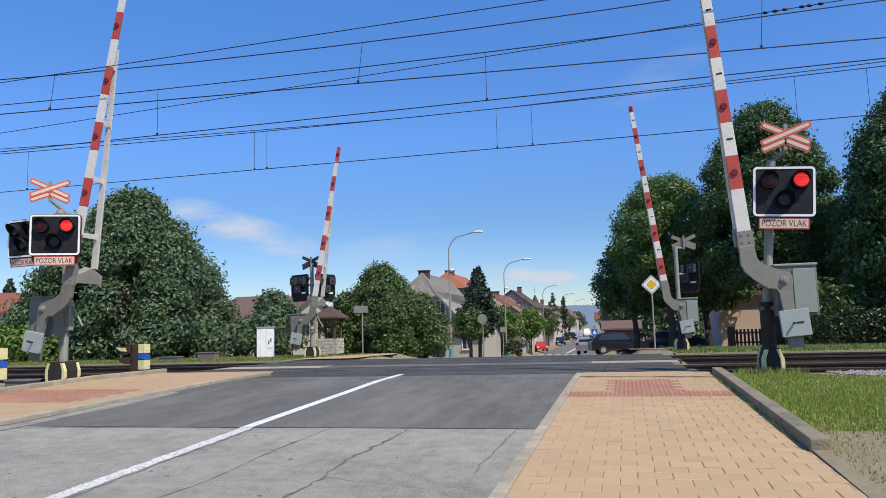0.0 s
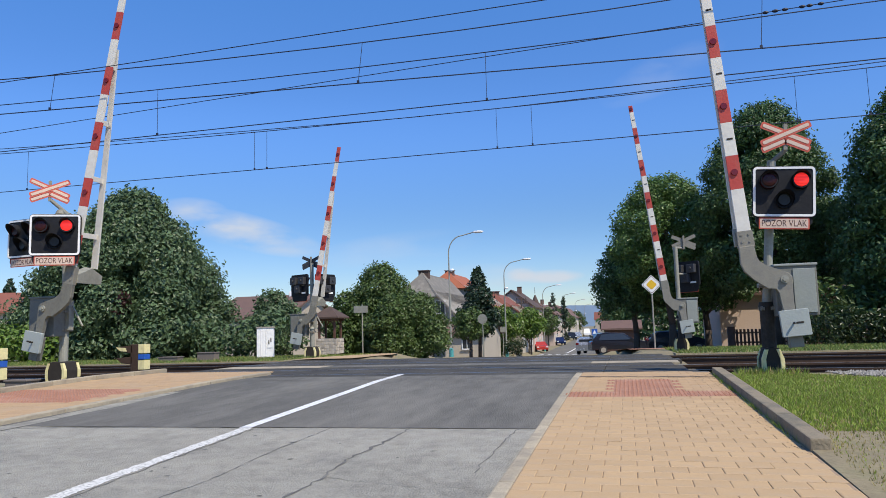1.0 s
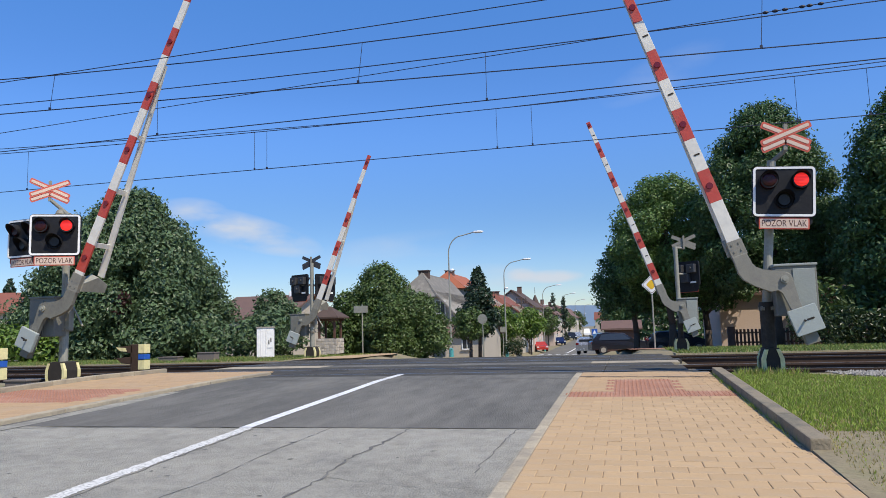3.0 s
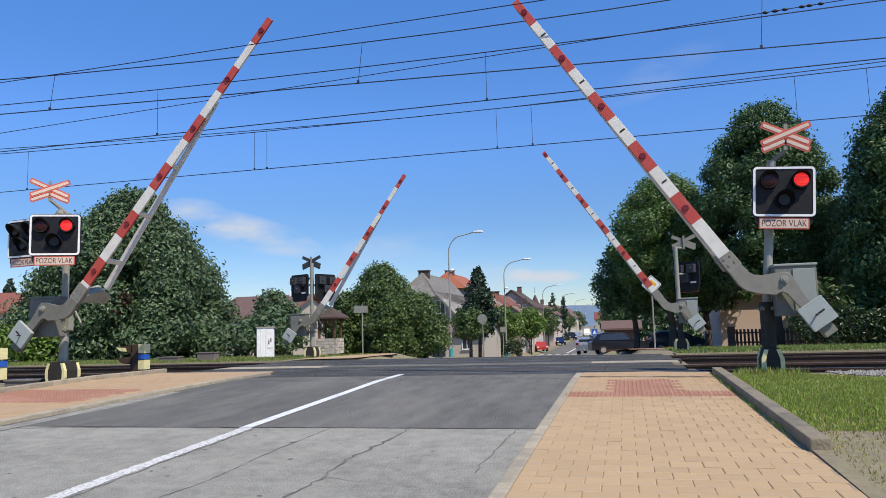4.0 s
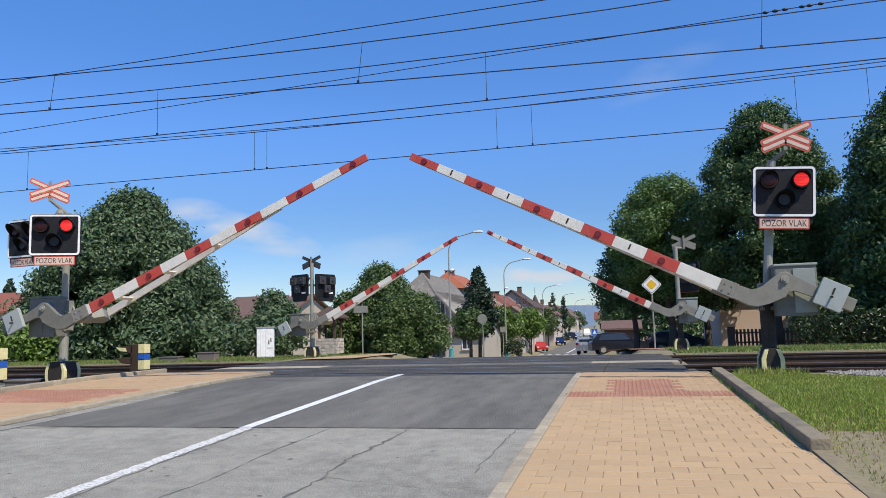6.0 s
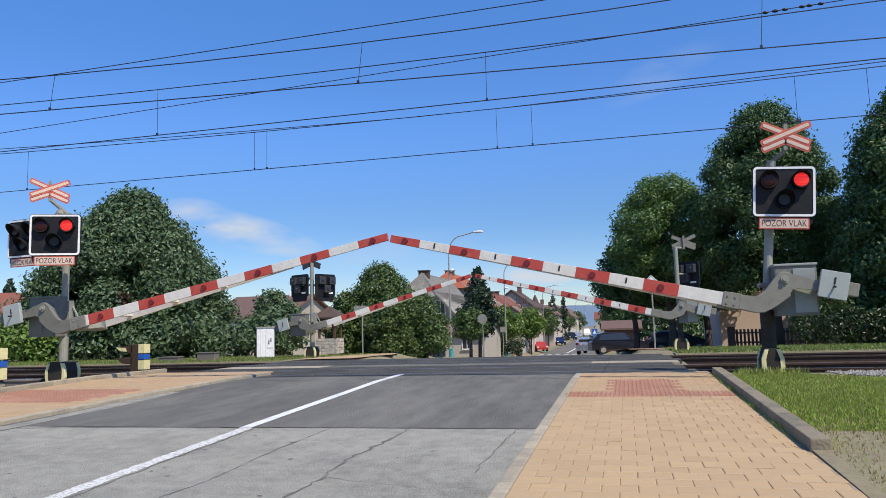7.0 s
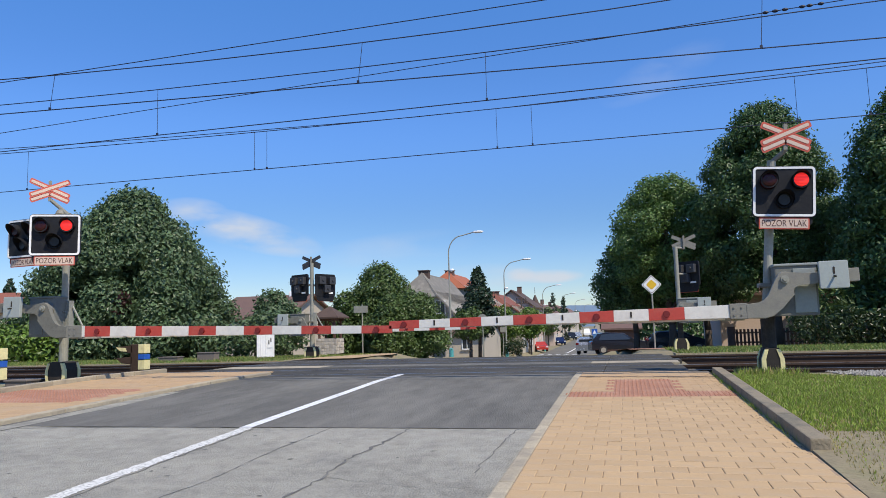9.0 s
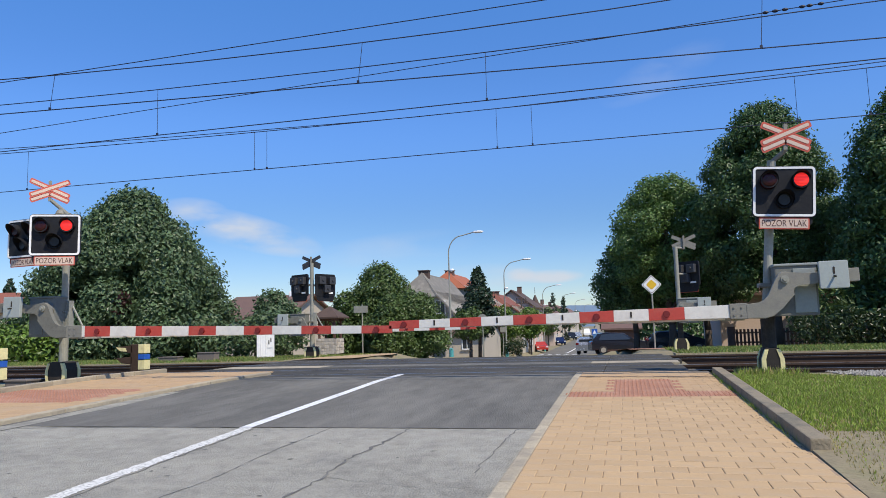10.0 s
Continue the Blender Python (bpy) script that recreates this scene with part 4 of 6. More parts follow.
overhead("dark spare overhead wires leaving the near track", lambda x: 11.95 + 0.080 * x, lambda x: 5.40, lambda x: 6.07 + 0.0029 * (min(max(x, -30), 20) + 9) ** 2, (-10.4, -4.35, 2.36, 9.0), 0.09)
bm = bmesh.new()
tube(bm, [(-40, 10.5, 6.1), (-10.94, 10.5, 5.79), (-0.7, 10.5, 5.95), (40, 10.5, 7.2)], 0.008, 5)
tagged(part("feeder_wire", bm, WIRE), "thin dark feeder wire above the crossing", "wire")
bm = bmesh.new()
tube(bm, [(-50, 13.5, 5.2), (-13.9, 13.4, 5.88), (-2.95, 13.3, 6.25), (1.72, 13.3, 6.42), (30, 13.3, 7.6)], 0.008, 5)
feeder = tagged(part("feeder_wire", bm, WIRE), "thin dark feeder wire with small insulators", "wire")
for x in (2.7, 2.86, 3.02, 3.3, 3.42, 3.6):
    bm = bmesh.new()
    bmesh.ops.create_uvsphere(bm, u_segments=8, v_segments=6, radius=0.035, matrix=pose(x, 13.3, 6.42 + (x - 1.72) * 0.0417) @ Matrix.Diagonal((1.6, 1, 0.8, 1)))
    part("insulator", bm, WIRE, feeder)



def catenary_mast(x):
    r = thing("catenary_mast", "grey steel overhead line mast with a gantry beam", "mast", pose(x, 20.6, 0.1), "overhead line masts")
    for y in (0, -14.8):
        bm = bmesh.new()
        box(bm, (-0.14, y - 0.14, -0.3), (0.14, y + 0.14, 12.4), 0.01)
        part("post", bm, GALV, r)
    for z in (5.1, 12.2):
        bm = bmesh.new()
        box(bm, (-0.1, -14.8, z), (0.1, 0, z + 0.2), 0.01)
        part("beam", bm, GALV, r)


catenary_mast(-59.8)
catenary_mast(59.8)

# ---- plants ----
def leaf_mesh(name, pts, nrm, size, material, parent, seed, label=""):
    """Small folded leaf clumps at points, facing roughly along nrm."""
    rng = np.random.default_rng(seed)
    n = len(pts)
    nrm = nrm + rng.normal(0, 0.55, (n, 3))
    nrm[:, 2] += 0.25
    nrm /= np.linalg.norm(nrm, axis=1)[:, None] + 1e-9
    t = np.cross(nrm, rng.normal(0, 1, (n, 3)))
    t /= np.linalg.norm(t, axis=1)[:, None] + 1e-9
    b = np.cross(nrm, t)
    s = size * rng.uniform(0.6, 1.35, (n, 1))
    v = np.empty((n, 4, 3))
    v[:, 0] = pts - t * s
    v[:, 1] = pts - b * s * 0.55 + nrm * s * 0.22
    v[:, 2] = pts + t * s
    v[:, 3] = pts + b * s * 0.55 + nrm * s * 0.22
    idx = np.arange(n)[:, None] * 4
    faces = np.concatenate([idx + [[0, 1, 2]], idx + [[0, 2, 3]]])
    ob = numpy_mesh(name, v.reshape(-1, 3), faces, material, parent)
    if label:
        ob["label"] = label
    return ob


def crown_points(clumps, per_m2, seed, fill=0.25):
    """Points on and a little inside the shells of ellipsoids (centre, radii)."""
    rng = np.random.default_rng(seed)
    P, N = [], []
    C = np.array([c for c, _ in clumps], float)
    R = np.array([r for _, r in clumps], float)
    for i in range(len(clumps)):
        rx, ry, rz = R[i]
        area = 4 * math.pi * (((rx * ry) ** 1.6 + (rx * rz) ** 1.6 + (ry * rz) ** 1.6) / 3) ** (1 / 1.6)
        n = int(area * per_m2)
        u = rng.normal(0, 1, (n, 3))
        u /= np.linalg.norm(u, axis=1)[:, None]
        rad = np.where(rng.random(n) < fill, rng.uniform(0.4, 0.9, n), rng.normal(1.0, 0.19, n))
        p = C[i] + u * rad[:, None] * R[i]
        keep = np.ones(n, bool)
        for j in range(len(clumps)):
            if j != i:
                keep &= (((p - C[j]) / R[j]) ** 2).sum(1) > 0.5
        nn = u / R[i]
        nn /= np.linalg.norm(nn, axis=1)[:, None]
        P.append(p[keep])
        N.append(nn[keep])
    return np.concatenate(P), np.concatenate(N)


WIDTHS = {  # share of the crown's half width at heights 0, 0.2 ... 1
    "dome": (0.86, 0.98, 1.0, 0.90, 0.68, 0.30),
    "bell": (1.0, 0.98, 0.86, 0.69, 0.48, 0.18),
    "round": (0.55, 0.90, 1.0, 0.95, 0.75, 0.35),
    "cone": (0.95, 0.85, 0.66, 0.46, 0.28, 0.06),
    "column": (0.8, 1.0, 0.95, 0.85, 0.6, 0.15),
}


def lumpy(z0, z1, rx, ry, seed, count=40, shape="round", lump=0.26):
    """Clumps that fill a crown between z0 and z1 round the trunk's axis."""
    rng = np.random.default_rng(seed)
    out = []
    for i in range(count):
        h = (i + rng.random()) / count
        w = float(np.interp(h, [0, 0.2, 0.4, 0.6, 0.8, 1.0], WIDTHS[shape]))
        a = i * 2.399 + rng.uniform(-0.4, 0.4)
        r = lump * rng.uniform(0.65, 1.3)
        k = max(0.0, w - r * 0.75) * (rng.uniform(0.85, 1.08) if i % 3 else rng.uniform(0.2, 0.7))
        rr = min(r, w * 0.8 + 0.06)
        hz = rr * (rx + ry) / 2 * rng.uniform(0.7, 1.0)
        z = z0 + hz * 0.6 + (z1 - z0 - hz * 1.4) * h
        out.append(((math.cos(a) * k * rx, math.sin(a) * k * ry, z), (rr * rx, rr * ry, hz)))
    return out


def tree(name, label, x, y, z0, z1, rx, ry, material, seed, ground, density=60, leaf=0.11, count=40, shape="round", lump=0.26, trunk=0.16, category="tree", fill=0.3, inner=True, group=""):
    root = thing(name, label, category, pose(x, y, ground), group)
    rng = random.Random(seed)
    bm = bmesh.new()
    top = z0 + (z1 - z0) * 0.6
    p = Vector((0, 0, -0.15))
    n = 5
    for i in range(n):
        q = Vector((rng.uniform(-0.08, 0.08), rng.uniform(-0.08, 0.08), (top - ground) * (i + 1) / n))
        rod(bm, p, q, trunk * (1 - 0.13 * i), trunk * (1 - 0.13 * (i + 1)), 10)
        p = q
    part("trunk", bm, BARK, root, smooth=True)
    clumps = lumpy(z0 - ground, z1 - ground, rx, ry, seed, count, shape, lump)
    for c, r in clumps[::max(1, len(clumps) // 12)]:
        bm = bmesh.new()
        s = Vector((0, 0, max(0.3, min(c[2], top - ground) * rng.uniform(0.45, 0.9))))
        mid = s.lerp(Vector(c), 0.5) + Vector((0, 0, 0.15))
        rod(bm, s, mid, trunk * 0.45, trunk * 0.28, 6)
        rod(bm, mid, c, trunk * 0.28, trunk * 0.1, 6)
        part("limb", bm, BARK, root)
    P, N = crown_points(clumps, density, seed, fill)
    leaf_mesh("crown", P, N, leaf, material, root, seed)
    return root


def hedge(name, label, x0, x1, y, depth, z0, z1, material, seed, density=50, leaf=0.08, lump=0.5, category="hedge"):
    """A bank of shrubs along x, uneven on top."""
    root = thing(name, label, category, pose((x0 + x1) / 2, y, z0))
    rng = np.random.default_rng(seed)
    n = int((x1 - x0) / lump * 2.2)
    clumps = []
    h = z1 - z0
    for i in range(n):
        x = (x0 - x1) / 2 + (x1 - x0) * (i + rng.random()) / n
        z = h * rng.uniform(0.15, 0.85)
        r = lump * rng.uniform(0.7, 1.2)
        clumps.append(((x, rng.uniform(-depth / 2, depth / 2) * 0.6, z), (r, depth / 2, min(r, h * 0.4))))
    P, N = crown_points(clumps, density, seed, 0.35)
    leaf_mesh("foliage", P, N, leaf, material, root, seed)
    for i in range(max(3, n // 4)):
        bm = bmesh.new()
        x = rng.uniform(x0 - x1, x1 - x0) / 2
        rod(bm, (x, 0, -0.05), (x + rng.uniform(-0.2, 0.2), 0, h * 0.7), 0.03, 0.012, 5)
        part("stem", bm, BARK, root)
    return root


tree("lime_tree", "dense bell-shaped dark green lime tree behind the tracks", -21.1, 27.5, 0.2, 7.45, 4.6, 4.2, LEAF_LIME, 11, 0.12, 190, 0.095, 120, "bell", 0.20, 0.22)
tree("red_leaved_shrub", "dark red-leaved shrub against the lime tree", -19.4, 24.6, 1.9, 3.0, 0.55, 0.5, LEAF_RED, 12, 0.15, 50, 0.12, 10, "round", 0.4, 0.05, "shrub")
tree("broadleaf_tree", "tall dark green broadleaf tree beyond the tracks", 6.6, 35, 2.3, 10.9, 3.1, 3.0, LEAF_OAK, 21, 0.0, 190, 0.08, 130, "dome", 0.21, 0.24)
tree("ash_tree", "lighter green feathery tree beside the street", 2.2, 38, 2.2, 8.5, 3.0, 2.8, LEAF_ASH, 22, -0.3, 150, 0.078, 100, "round", 0.21, 0.2)
tree("broadleaf_tree", "low dark green tree beside the street", 0.5, 40, 1.7, 6.0, 2.1, 2.1, LEAF_OAK, 24, -0.4, 120, 0.09, 60, "dome", 0.28, 0.18)
tree("broadleaf_tree", "large dark green broadleaf tree beyond the tracks", 11.2, 30, 0.9, 9.9, 3.3, 3.3, LEAF_OAK, 23, 0.05, 190, 0.08, 130, "dome", 0.21, 0.24)
tree("broadleaf_tree", "dark green tree filling the gap behind", 13.4, 38.5, 0.6, 8.0, 3.4, 2.5, LEAF_OAK, 25, -0.3, 34, 0.18, 50, "dome", 0.28, 0.2)
tree("broadleaf_tree", "dark green tree behind the grass strip", 4.2, 41, 1.8, 6.5, 2.6, 2.2, LEAF_OAK, 26, -0.4, 60, 0.13, 44, "dome", 0.28, 0.2)
hedge("hedge", "dark clipped hedge behind the grass strip", 5.6, 14.0, 27.0, 1.2, 0.1, 1.35, LEAF_HEDGE, 41, 110, 0.07, 0.4)
hedge("shrub_bank", "light green shrubs behind the hedge", 6.3, 14.0, 28.6, 1.4, 0.1, 2.4, LEAF_BUSH, 42, 50, 0.11, 0.6, "shrubs")
tree("bush", "dense mixed green bush beside the footway", -13.1, 38, -0.3, 4.7, 2.15, 2.2, LEAF_BUSH, 31, -0.3, 150, 0.08, 90, "dome", 0.27, 0.1, "bush")
tree("bush", "wide green bush beside the footway", -10.7, 36.5, -0.3, 3.0, 1.9, 1.7, LEAF_BUSH, 32, -0.3, 150, 0.08, 60, "dome", 0.30, 0.1, "bush")
tree("bush", "yellowish green bush beside the footway", -11.6, 35, -0.3, 2.9, 1.2, 1.2, LEAF_BUSH, 34, -0.25, 140, 0.08, 40, "dome", 0.30, 0.08, "bush")
tree("bush", "green bush behind the garden pavilion", -14.6, 37, -0.3, 3.2, 1.6, 1.6, LEAF_BUSH, 35, -0.3, 100, 0.10, 44, "dome", 0.30, 0.1, "bush")
tree("bush", "dark green bush behind the equipment cabinet", -15.2, 29.5, 0.0, 3.0, 1.5, 1.2, LEAF_LIME, 36, 0.05, 110, 0.09, 44, "dome", 0.30, 0.08, "bush")
hedge("shrub_bank", "dark green shrubs between tree and barrier", -18.6, -13.6, 26.4, 1.2, 0.1, 1.9, LEAF_LIME, 43, 70, 0.11, 0.55, "shrubs")
hedge("shrub_bank", "sunlit yellow-green shrubs behind the rails", -27.5, -21.6, 23.2, 1.6, 0.15, 1.75, LEAF_LIGHT, 44, 60, 0.10, 0.5, "shrubs")
tree("fir_tree", "dark pointed fir beside the street", -9.6, 48, 0.6, 5.25, 1.75, 1.6, LEAF_CONIFER, 33, -0.85, 60, 0.13, 60, "cone", 0.26, 0.14)
tree("round_tree", "clipped round tree on a bare trunk", -9.7, 45.5, 0.35, 2.3, 1.25, 1.2, LEAF_BUSH, 37, -0.75, 60, 0.11, 30, "round", 0.32, 0.12)
tree("conifer", "dark conifer far behind the red-roofed house", -62.3, 62, 0, 7.6, 2.3, 2.0, LEAF_CONIFER, 38, -1.4, 22, 0.25, 30, "cone", 0.3, 0.2)
for i, (x, y, h, r) in enumerate(((-13.0, 79, 3.4, 2.1), (-10.9, 85, 3.4, 2.1), (-12.6, 96, 3.2, 1.8), (-14.2, 118, 4.2, 2.0), (-13.9, 134, 4.6, 2.1), (-14.6, 165, 5.0, 2.3), (-14.6, 185, 5.0, 2.3), (-14.2, 225, 5.5, 2.6), (-1.5, 120, 5.0, 2.6), (0.5, 150, 6.5, 3.0), (0, 200, 7.0, 3.4), (-0.5, 250, 7.0, 3.6))):
    tree("street_tree", "light green clipped street tree" if i < 2 else "green street tree beside the parked cars", x, y, prof(y) + 1.9, h, r, r, LEAF_LIGHT if i < 3 else LEAF_BUSH, 60 + i, prof(y), 26, 0.17, 26, "round", 0.32, 0.12, "tree", 0.3, True, "street trees")
for i, (x, y, h) in enumerate(((-13.4, 140, 7.6), (-12.2, 150, 7.4))):
    tree("cypress", "slender dark conifer beside the street", x, y, prof(y) + 0.5, h, 1.0, 1.0, LEAF_CONIFER, 80 + i, prof(y), 26, 0.2, 24, "column", 0.4, 0.12)
hedge("low_hedge", "low clipped hedge beside the street", -14.5, -9.6, 69, 1.4, -1.6, 0.1, LEAF_HEDGE, 47, 50, 0.1, 0.5)
hedge("low_hedge", "clipped green hedge along the street gardens", -15.5, -12.8, 84, 2.0, -2.0, 0.6, LEAF_BUSH, 48, 26, 0.15, 0.8)
hedge("far_shrubs", "dark trees closing the view behind the sheds", -1.0, 30, 84, 4, -2, 5.0, LEAF_OAK, 45, 10, 0.3, 2.2, "trees")
hedge("far_shrubs", "dark tree belt behind the gardens", -75, -24, 66, 4, -1.5, 2.6, LEAF_LIME, 46, 8, 0.3, 1.8, "trees")


def grass(name, label, x0, x1, y0, y1, n, h, seed, dry=0.0, edge=0.0):
    rng = np.random.default_rng(seed)
    x = rng.uniform(x0, x1, n)
    y = rng.uniform(y0, y1, n)
    lush = np.sin(x * 2.1 + y * 1.3) + np.sin(x * 0.7 - y * 2.3) + rng.normal(0, 0.7, n)
    z = np.array([land(a, b) for a, b in zip(x, y)])
    hh = h * rng.uniform(0.45, 1.2, n) * (1 + 0.22 * lush)
    hh = np.clip(hh, h * 0.25, h * 1.35)
    a = rng.uniform(0, 2 * math.pi, n)
    w = 0.006 + 0.004 * rng.random(n)
    w *= max(1.0, h / 0.10) * (1 + 0.05 * (y0 - 5))
    lean = rng.normal(0, 0.4, (n, 2)) * hh[:, None]
    v = np.empty((n, 3, 3))
    v[:, 0] = np.stack([x - np.cos(a) * w, y - np.sin(a) * w, z - 0.01], 1)
    v[:, 1] = np.stack([x + np.cos(a) * w, y + np.sin(a) * w, z - 0.01], 1)
    v[:, 2] = np.stack([x + lean[:, 0], y + lean[:, 1], z + hh], 1)
    idx = np.arange(n * 3).reshape(n, 3)
    cut = rng.random(n) < dry
    bare = (x > 2.55 + 0.9 * (10.4 - y)) & (y > 9.75) & (y < 11.5) & (y0 < 11) | (lush < -1.9) & (y0 < 11)
    for tag, mask, material in (("", ~cut & ~bare, GRASS if y0 < 15 else GRASS_FAR), (" gone dry", cut & ~bare, DRY_GRASS)):
        if mask.sum():
            f = idx[mask]
            used = v.reshape(-1, 3)[f.ravel()]
            tagged(numpy_mesh(name, used, np.arange(len(used)).reshape(-1, 3), material), label + tag, "grass", kind="stuff")


grass("grass", "short sunlit green grass beside the pavement", 1.28, 6.5, 6.0, 11.4, 140000, 0.036, 71, 0.14)
grass("grass", "trampled patchy grass at the kerb's end", 1.25, 4.5, 3.4, 6.3, 13000, 0.03, 72, 0.7)
grass("grass", "taller weeds along the rails", 1.5, 2.6, 10.6, 11.4, 1800, 0.10, 73, 0.3)
grass("grass", "mown green grass strip beyond the rails", 1.2, 24, 18.75, 27.5, 50000, 0.07, 74, 0.08)
grass("grass", "grass strip behind the rails", -30, -9.5, 18.75, 27, 42000, 0.07, 75, 0.15)


# ---- street lamps ----
def street_lamp(x, y, z, reach=2.6, h=10.0):
    r = thing("street_lamp", "tall grey street lamp with curved arm and teal base", "street lamp", pose(x, y, z), "street lamps")
    bm = bmesh.new()
    rod(bm, (0, 0, 0.9), (0, 0, 5.0), 0.085, 0.075, 10)
    rod(bm, (0, 0, 5.0), (0, 0, h - 1.6), 0.06, 0.05, 10)
    pts = [Vector((0, 0, h - 1.6))]
    for i in range(1, 7):
        a = radians(90 * i / 6)
        pts.append(Vector((1.2 * (1 - math.cos(a)), 0, h - 1.6 + 1.4 * math.sin(a))))
    pts.append(Vector((reach - 0.5, 0, h + 0.0)))
    tube(bm, pts, 0.045, 8)
    part("pole", bm, GALV, r)
    bm = bmesh.new()
    rod(bm, (0, 0, -0.3), (0, 0, 0.62), 0.19, 0.18, 12)
    rod(bm, (0, 0, 0.62), (0, 0, 0.72), 0.18, 0.07, 12)
    part("base", bm, TEAL, r, "teal painted base sleeve")
    bm = bmesh.new()
    bmesh.ops.create_uvsphere(bm, u_segments=14, v_segments=8, radius=1, matrix=pose(reach - 0.1, 0, h + 0.02) @ Matrix.Diagonal((0.48, 0.17, 0.11, 1)))
    part("lamp_head", bm, LAMP_WHITE, r, "white lamp head", smooth=True)
    bm = bmesh.new()
    bmesh.ops.create_uvsphere(bm, u_segments=12, v_segments=8, radius=0.15, matrix=pose(0.25, -0.1, 7.0) @ Matrix.Diagonal((1.3, 0.7, 0.8, 1)))
    rod(bm, (0, 0, 7.0), (0.2, -0.08, 7.0), 0.03, seg=6)
    part("loudspeaker", bm, LAMP_WHITE, r, "white public-address horn", smooth=True)
    return r


for x, y in ((-13.76, 57), (-12.34, 76), (-12.26, 112), (-12.6, 150), (-13.2, 200), (-13.2, 245)):
    street_lamp(x, y, prof(y))


# ---- houses ----
def house(name, label, x0, x1, y0, y1, ground, eave, ridge, wall, roof, along="x", windows=(), hip=0.0, chimney=True):
    """Walls, a pitched roof with overhang and windows set into the walls that face the crossing (front) and the street (side)."""
    r = thing(name, label, "house", pose((x0 + x1) / 2, y0, ground))
    w, dp, e, t = (x1 - x0) / 2, y1 - y0, eave - ground, ridge - ground
    bm = bmesh.new()
    box(bm, (-w, 0, -1), (w, dp, e))
    if along == "y":
        slab(bm, [(-w, e), (w, e), (0, t - 0.1)], "y", 0, dp)
    elif not hip:
        slab(bm, [(0, e), (dp, e), (dp / 2, t - 0.1)], "x", -w, w)
    part("wall", bm, wall, r)
    o, th = 0.35, 0.16
    bm = bmesh.new()
    if along == "y" and not hip:
        for s in (-1, 1):
            sl = (t - e) / w
            slab(bm, [(s * (w + o), e - o * sl), (0, t), (0, t + th), (s * (w + o), e - o * sl + th)], "y", -o, dp + o)
    elif hip:
        a = [bm.verts.new(p) for p in ((-w - o, -o, e - 0.2), (w + o, -o, e - 0.2), (w + o, dp + o, e - 0.2), (-w - o, dp + o, e - 0.2))]
        b = [bm.verts.new((-w + hip, dp / 2, t)), bm.verts.new((w - hip, dp / 2, t))]
        for f in ((a[0], a[1], b[1], b[0]), (a[2], a[3], b[0], b[1]), (a[1], a[2], b[1]), (a[3], a[0], b[0]), (a[3], a[2], a[1], a[0])):
            bm.faces.new(f)
    else:
        sl = (t - e) / (dp / 2)
        for a, b in ((-o, dp / 2), (dp + o, dp / 2)):
            slab(bm, [(a, e - o * sl), (b, t), (b, t + th), (a, e - o * sl + th)], "x", -w - o, w + o)
    part("roof", bm, roof, r)
    if chimney:
        bm = bmesh.new()
        box(bm, (0.1, dp * 0.45, t - 0.8), (0.75, dp * 0.45 + 0.6, t + 0.75), 0.03)
        box(bm, (0.04, dp * 0.45 - 0.06, t + 0.75), (0.81, dp * 0.45 + 0.66, t + 0.85), 0.02)
        part("chimney", bm, ROOF_BROWN, r)
    for face, u, z, ww, hh in windows:
        m = pose(u, 0, z) if face == "front" else pose(w, u, z, 0, 0, 90)
        bm = bmesh.new()
        ring(bm, rounded(0, 0, ww, hh, 0.01, 1), rounded(0, 0, ww - 0.16, hh - 0.16, 0.01, 1), "y", -0.06, 0.02)
        box(bm, (-0.03, -0.05, -hh / 2 + 0.05), (0.03, 0.0, hh / 2 - 0.05))
        wn = part("window", bm, FRAME_WHITE, r)
        wn.matrix_basis = m
        bm = bmesh.new()
        box(bm, (-ww / 2 + 0.07, -0.02, -hh / 2 + 0.07), (ww / 2 - 0.07, -0.006, hh / 2 - 0.07))
        part("pane", bm, WINDOW_GLASS, wn)
        bm = bmesh.new()
        box(bm, (-ww / 2 - 0.08, -0.12, -hh / 2 - 0.08), (ww / 2 + 0.08, 0.02, -hh / 2), 0.01)
        part("sill", bm, GREY_WALL, wn)
    return r


def side_windows(length, rows, step=3.0, w=1.1, h=1.4):
    return [("side", u, z, w, h) for z in rows for u in spread(1.6, length - 1.6, step)]


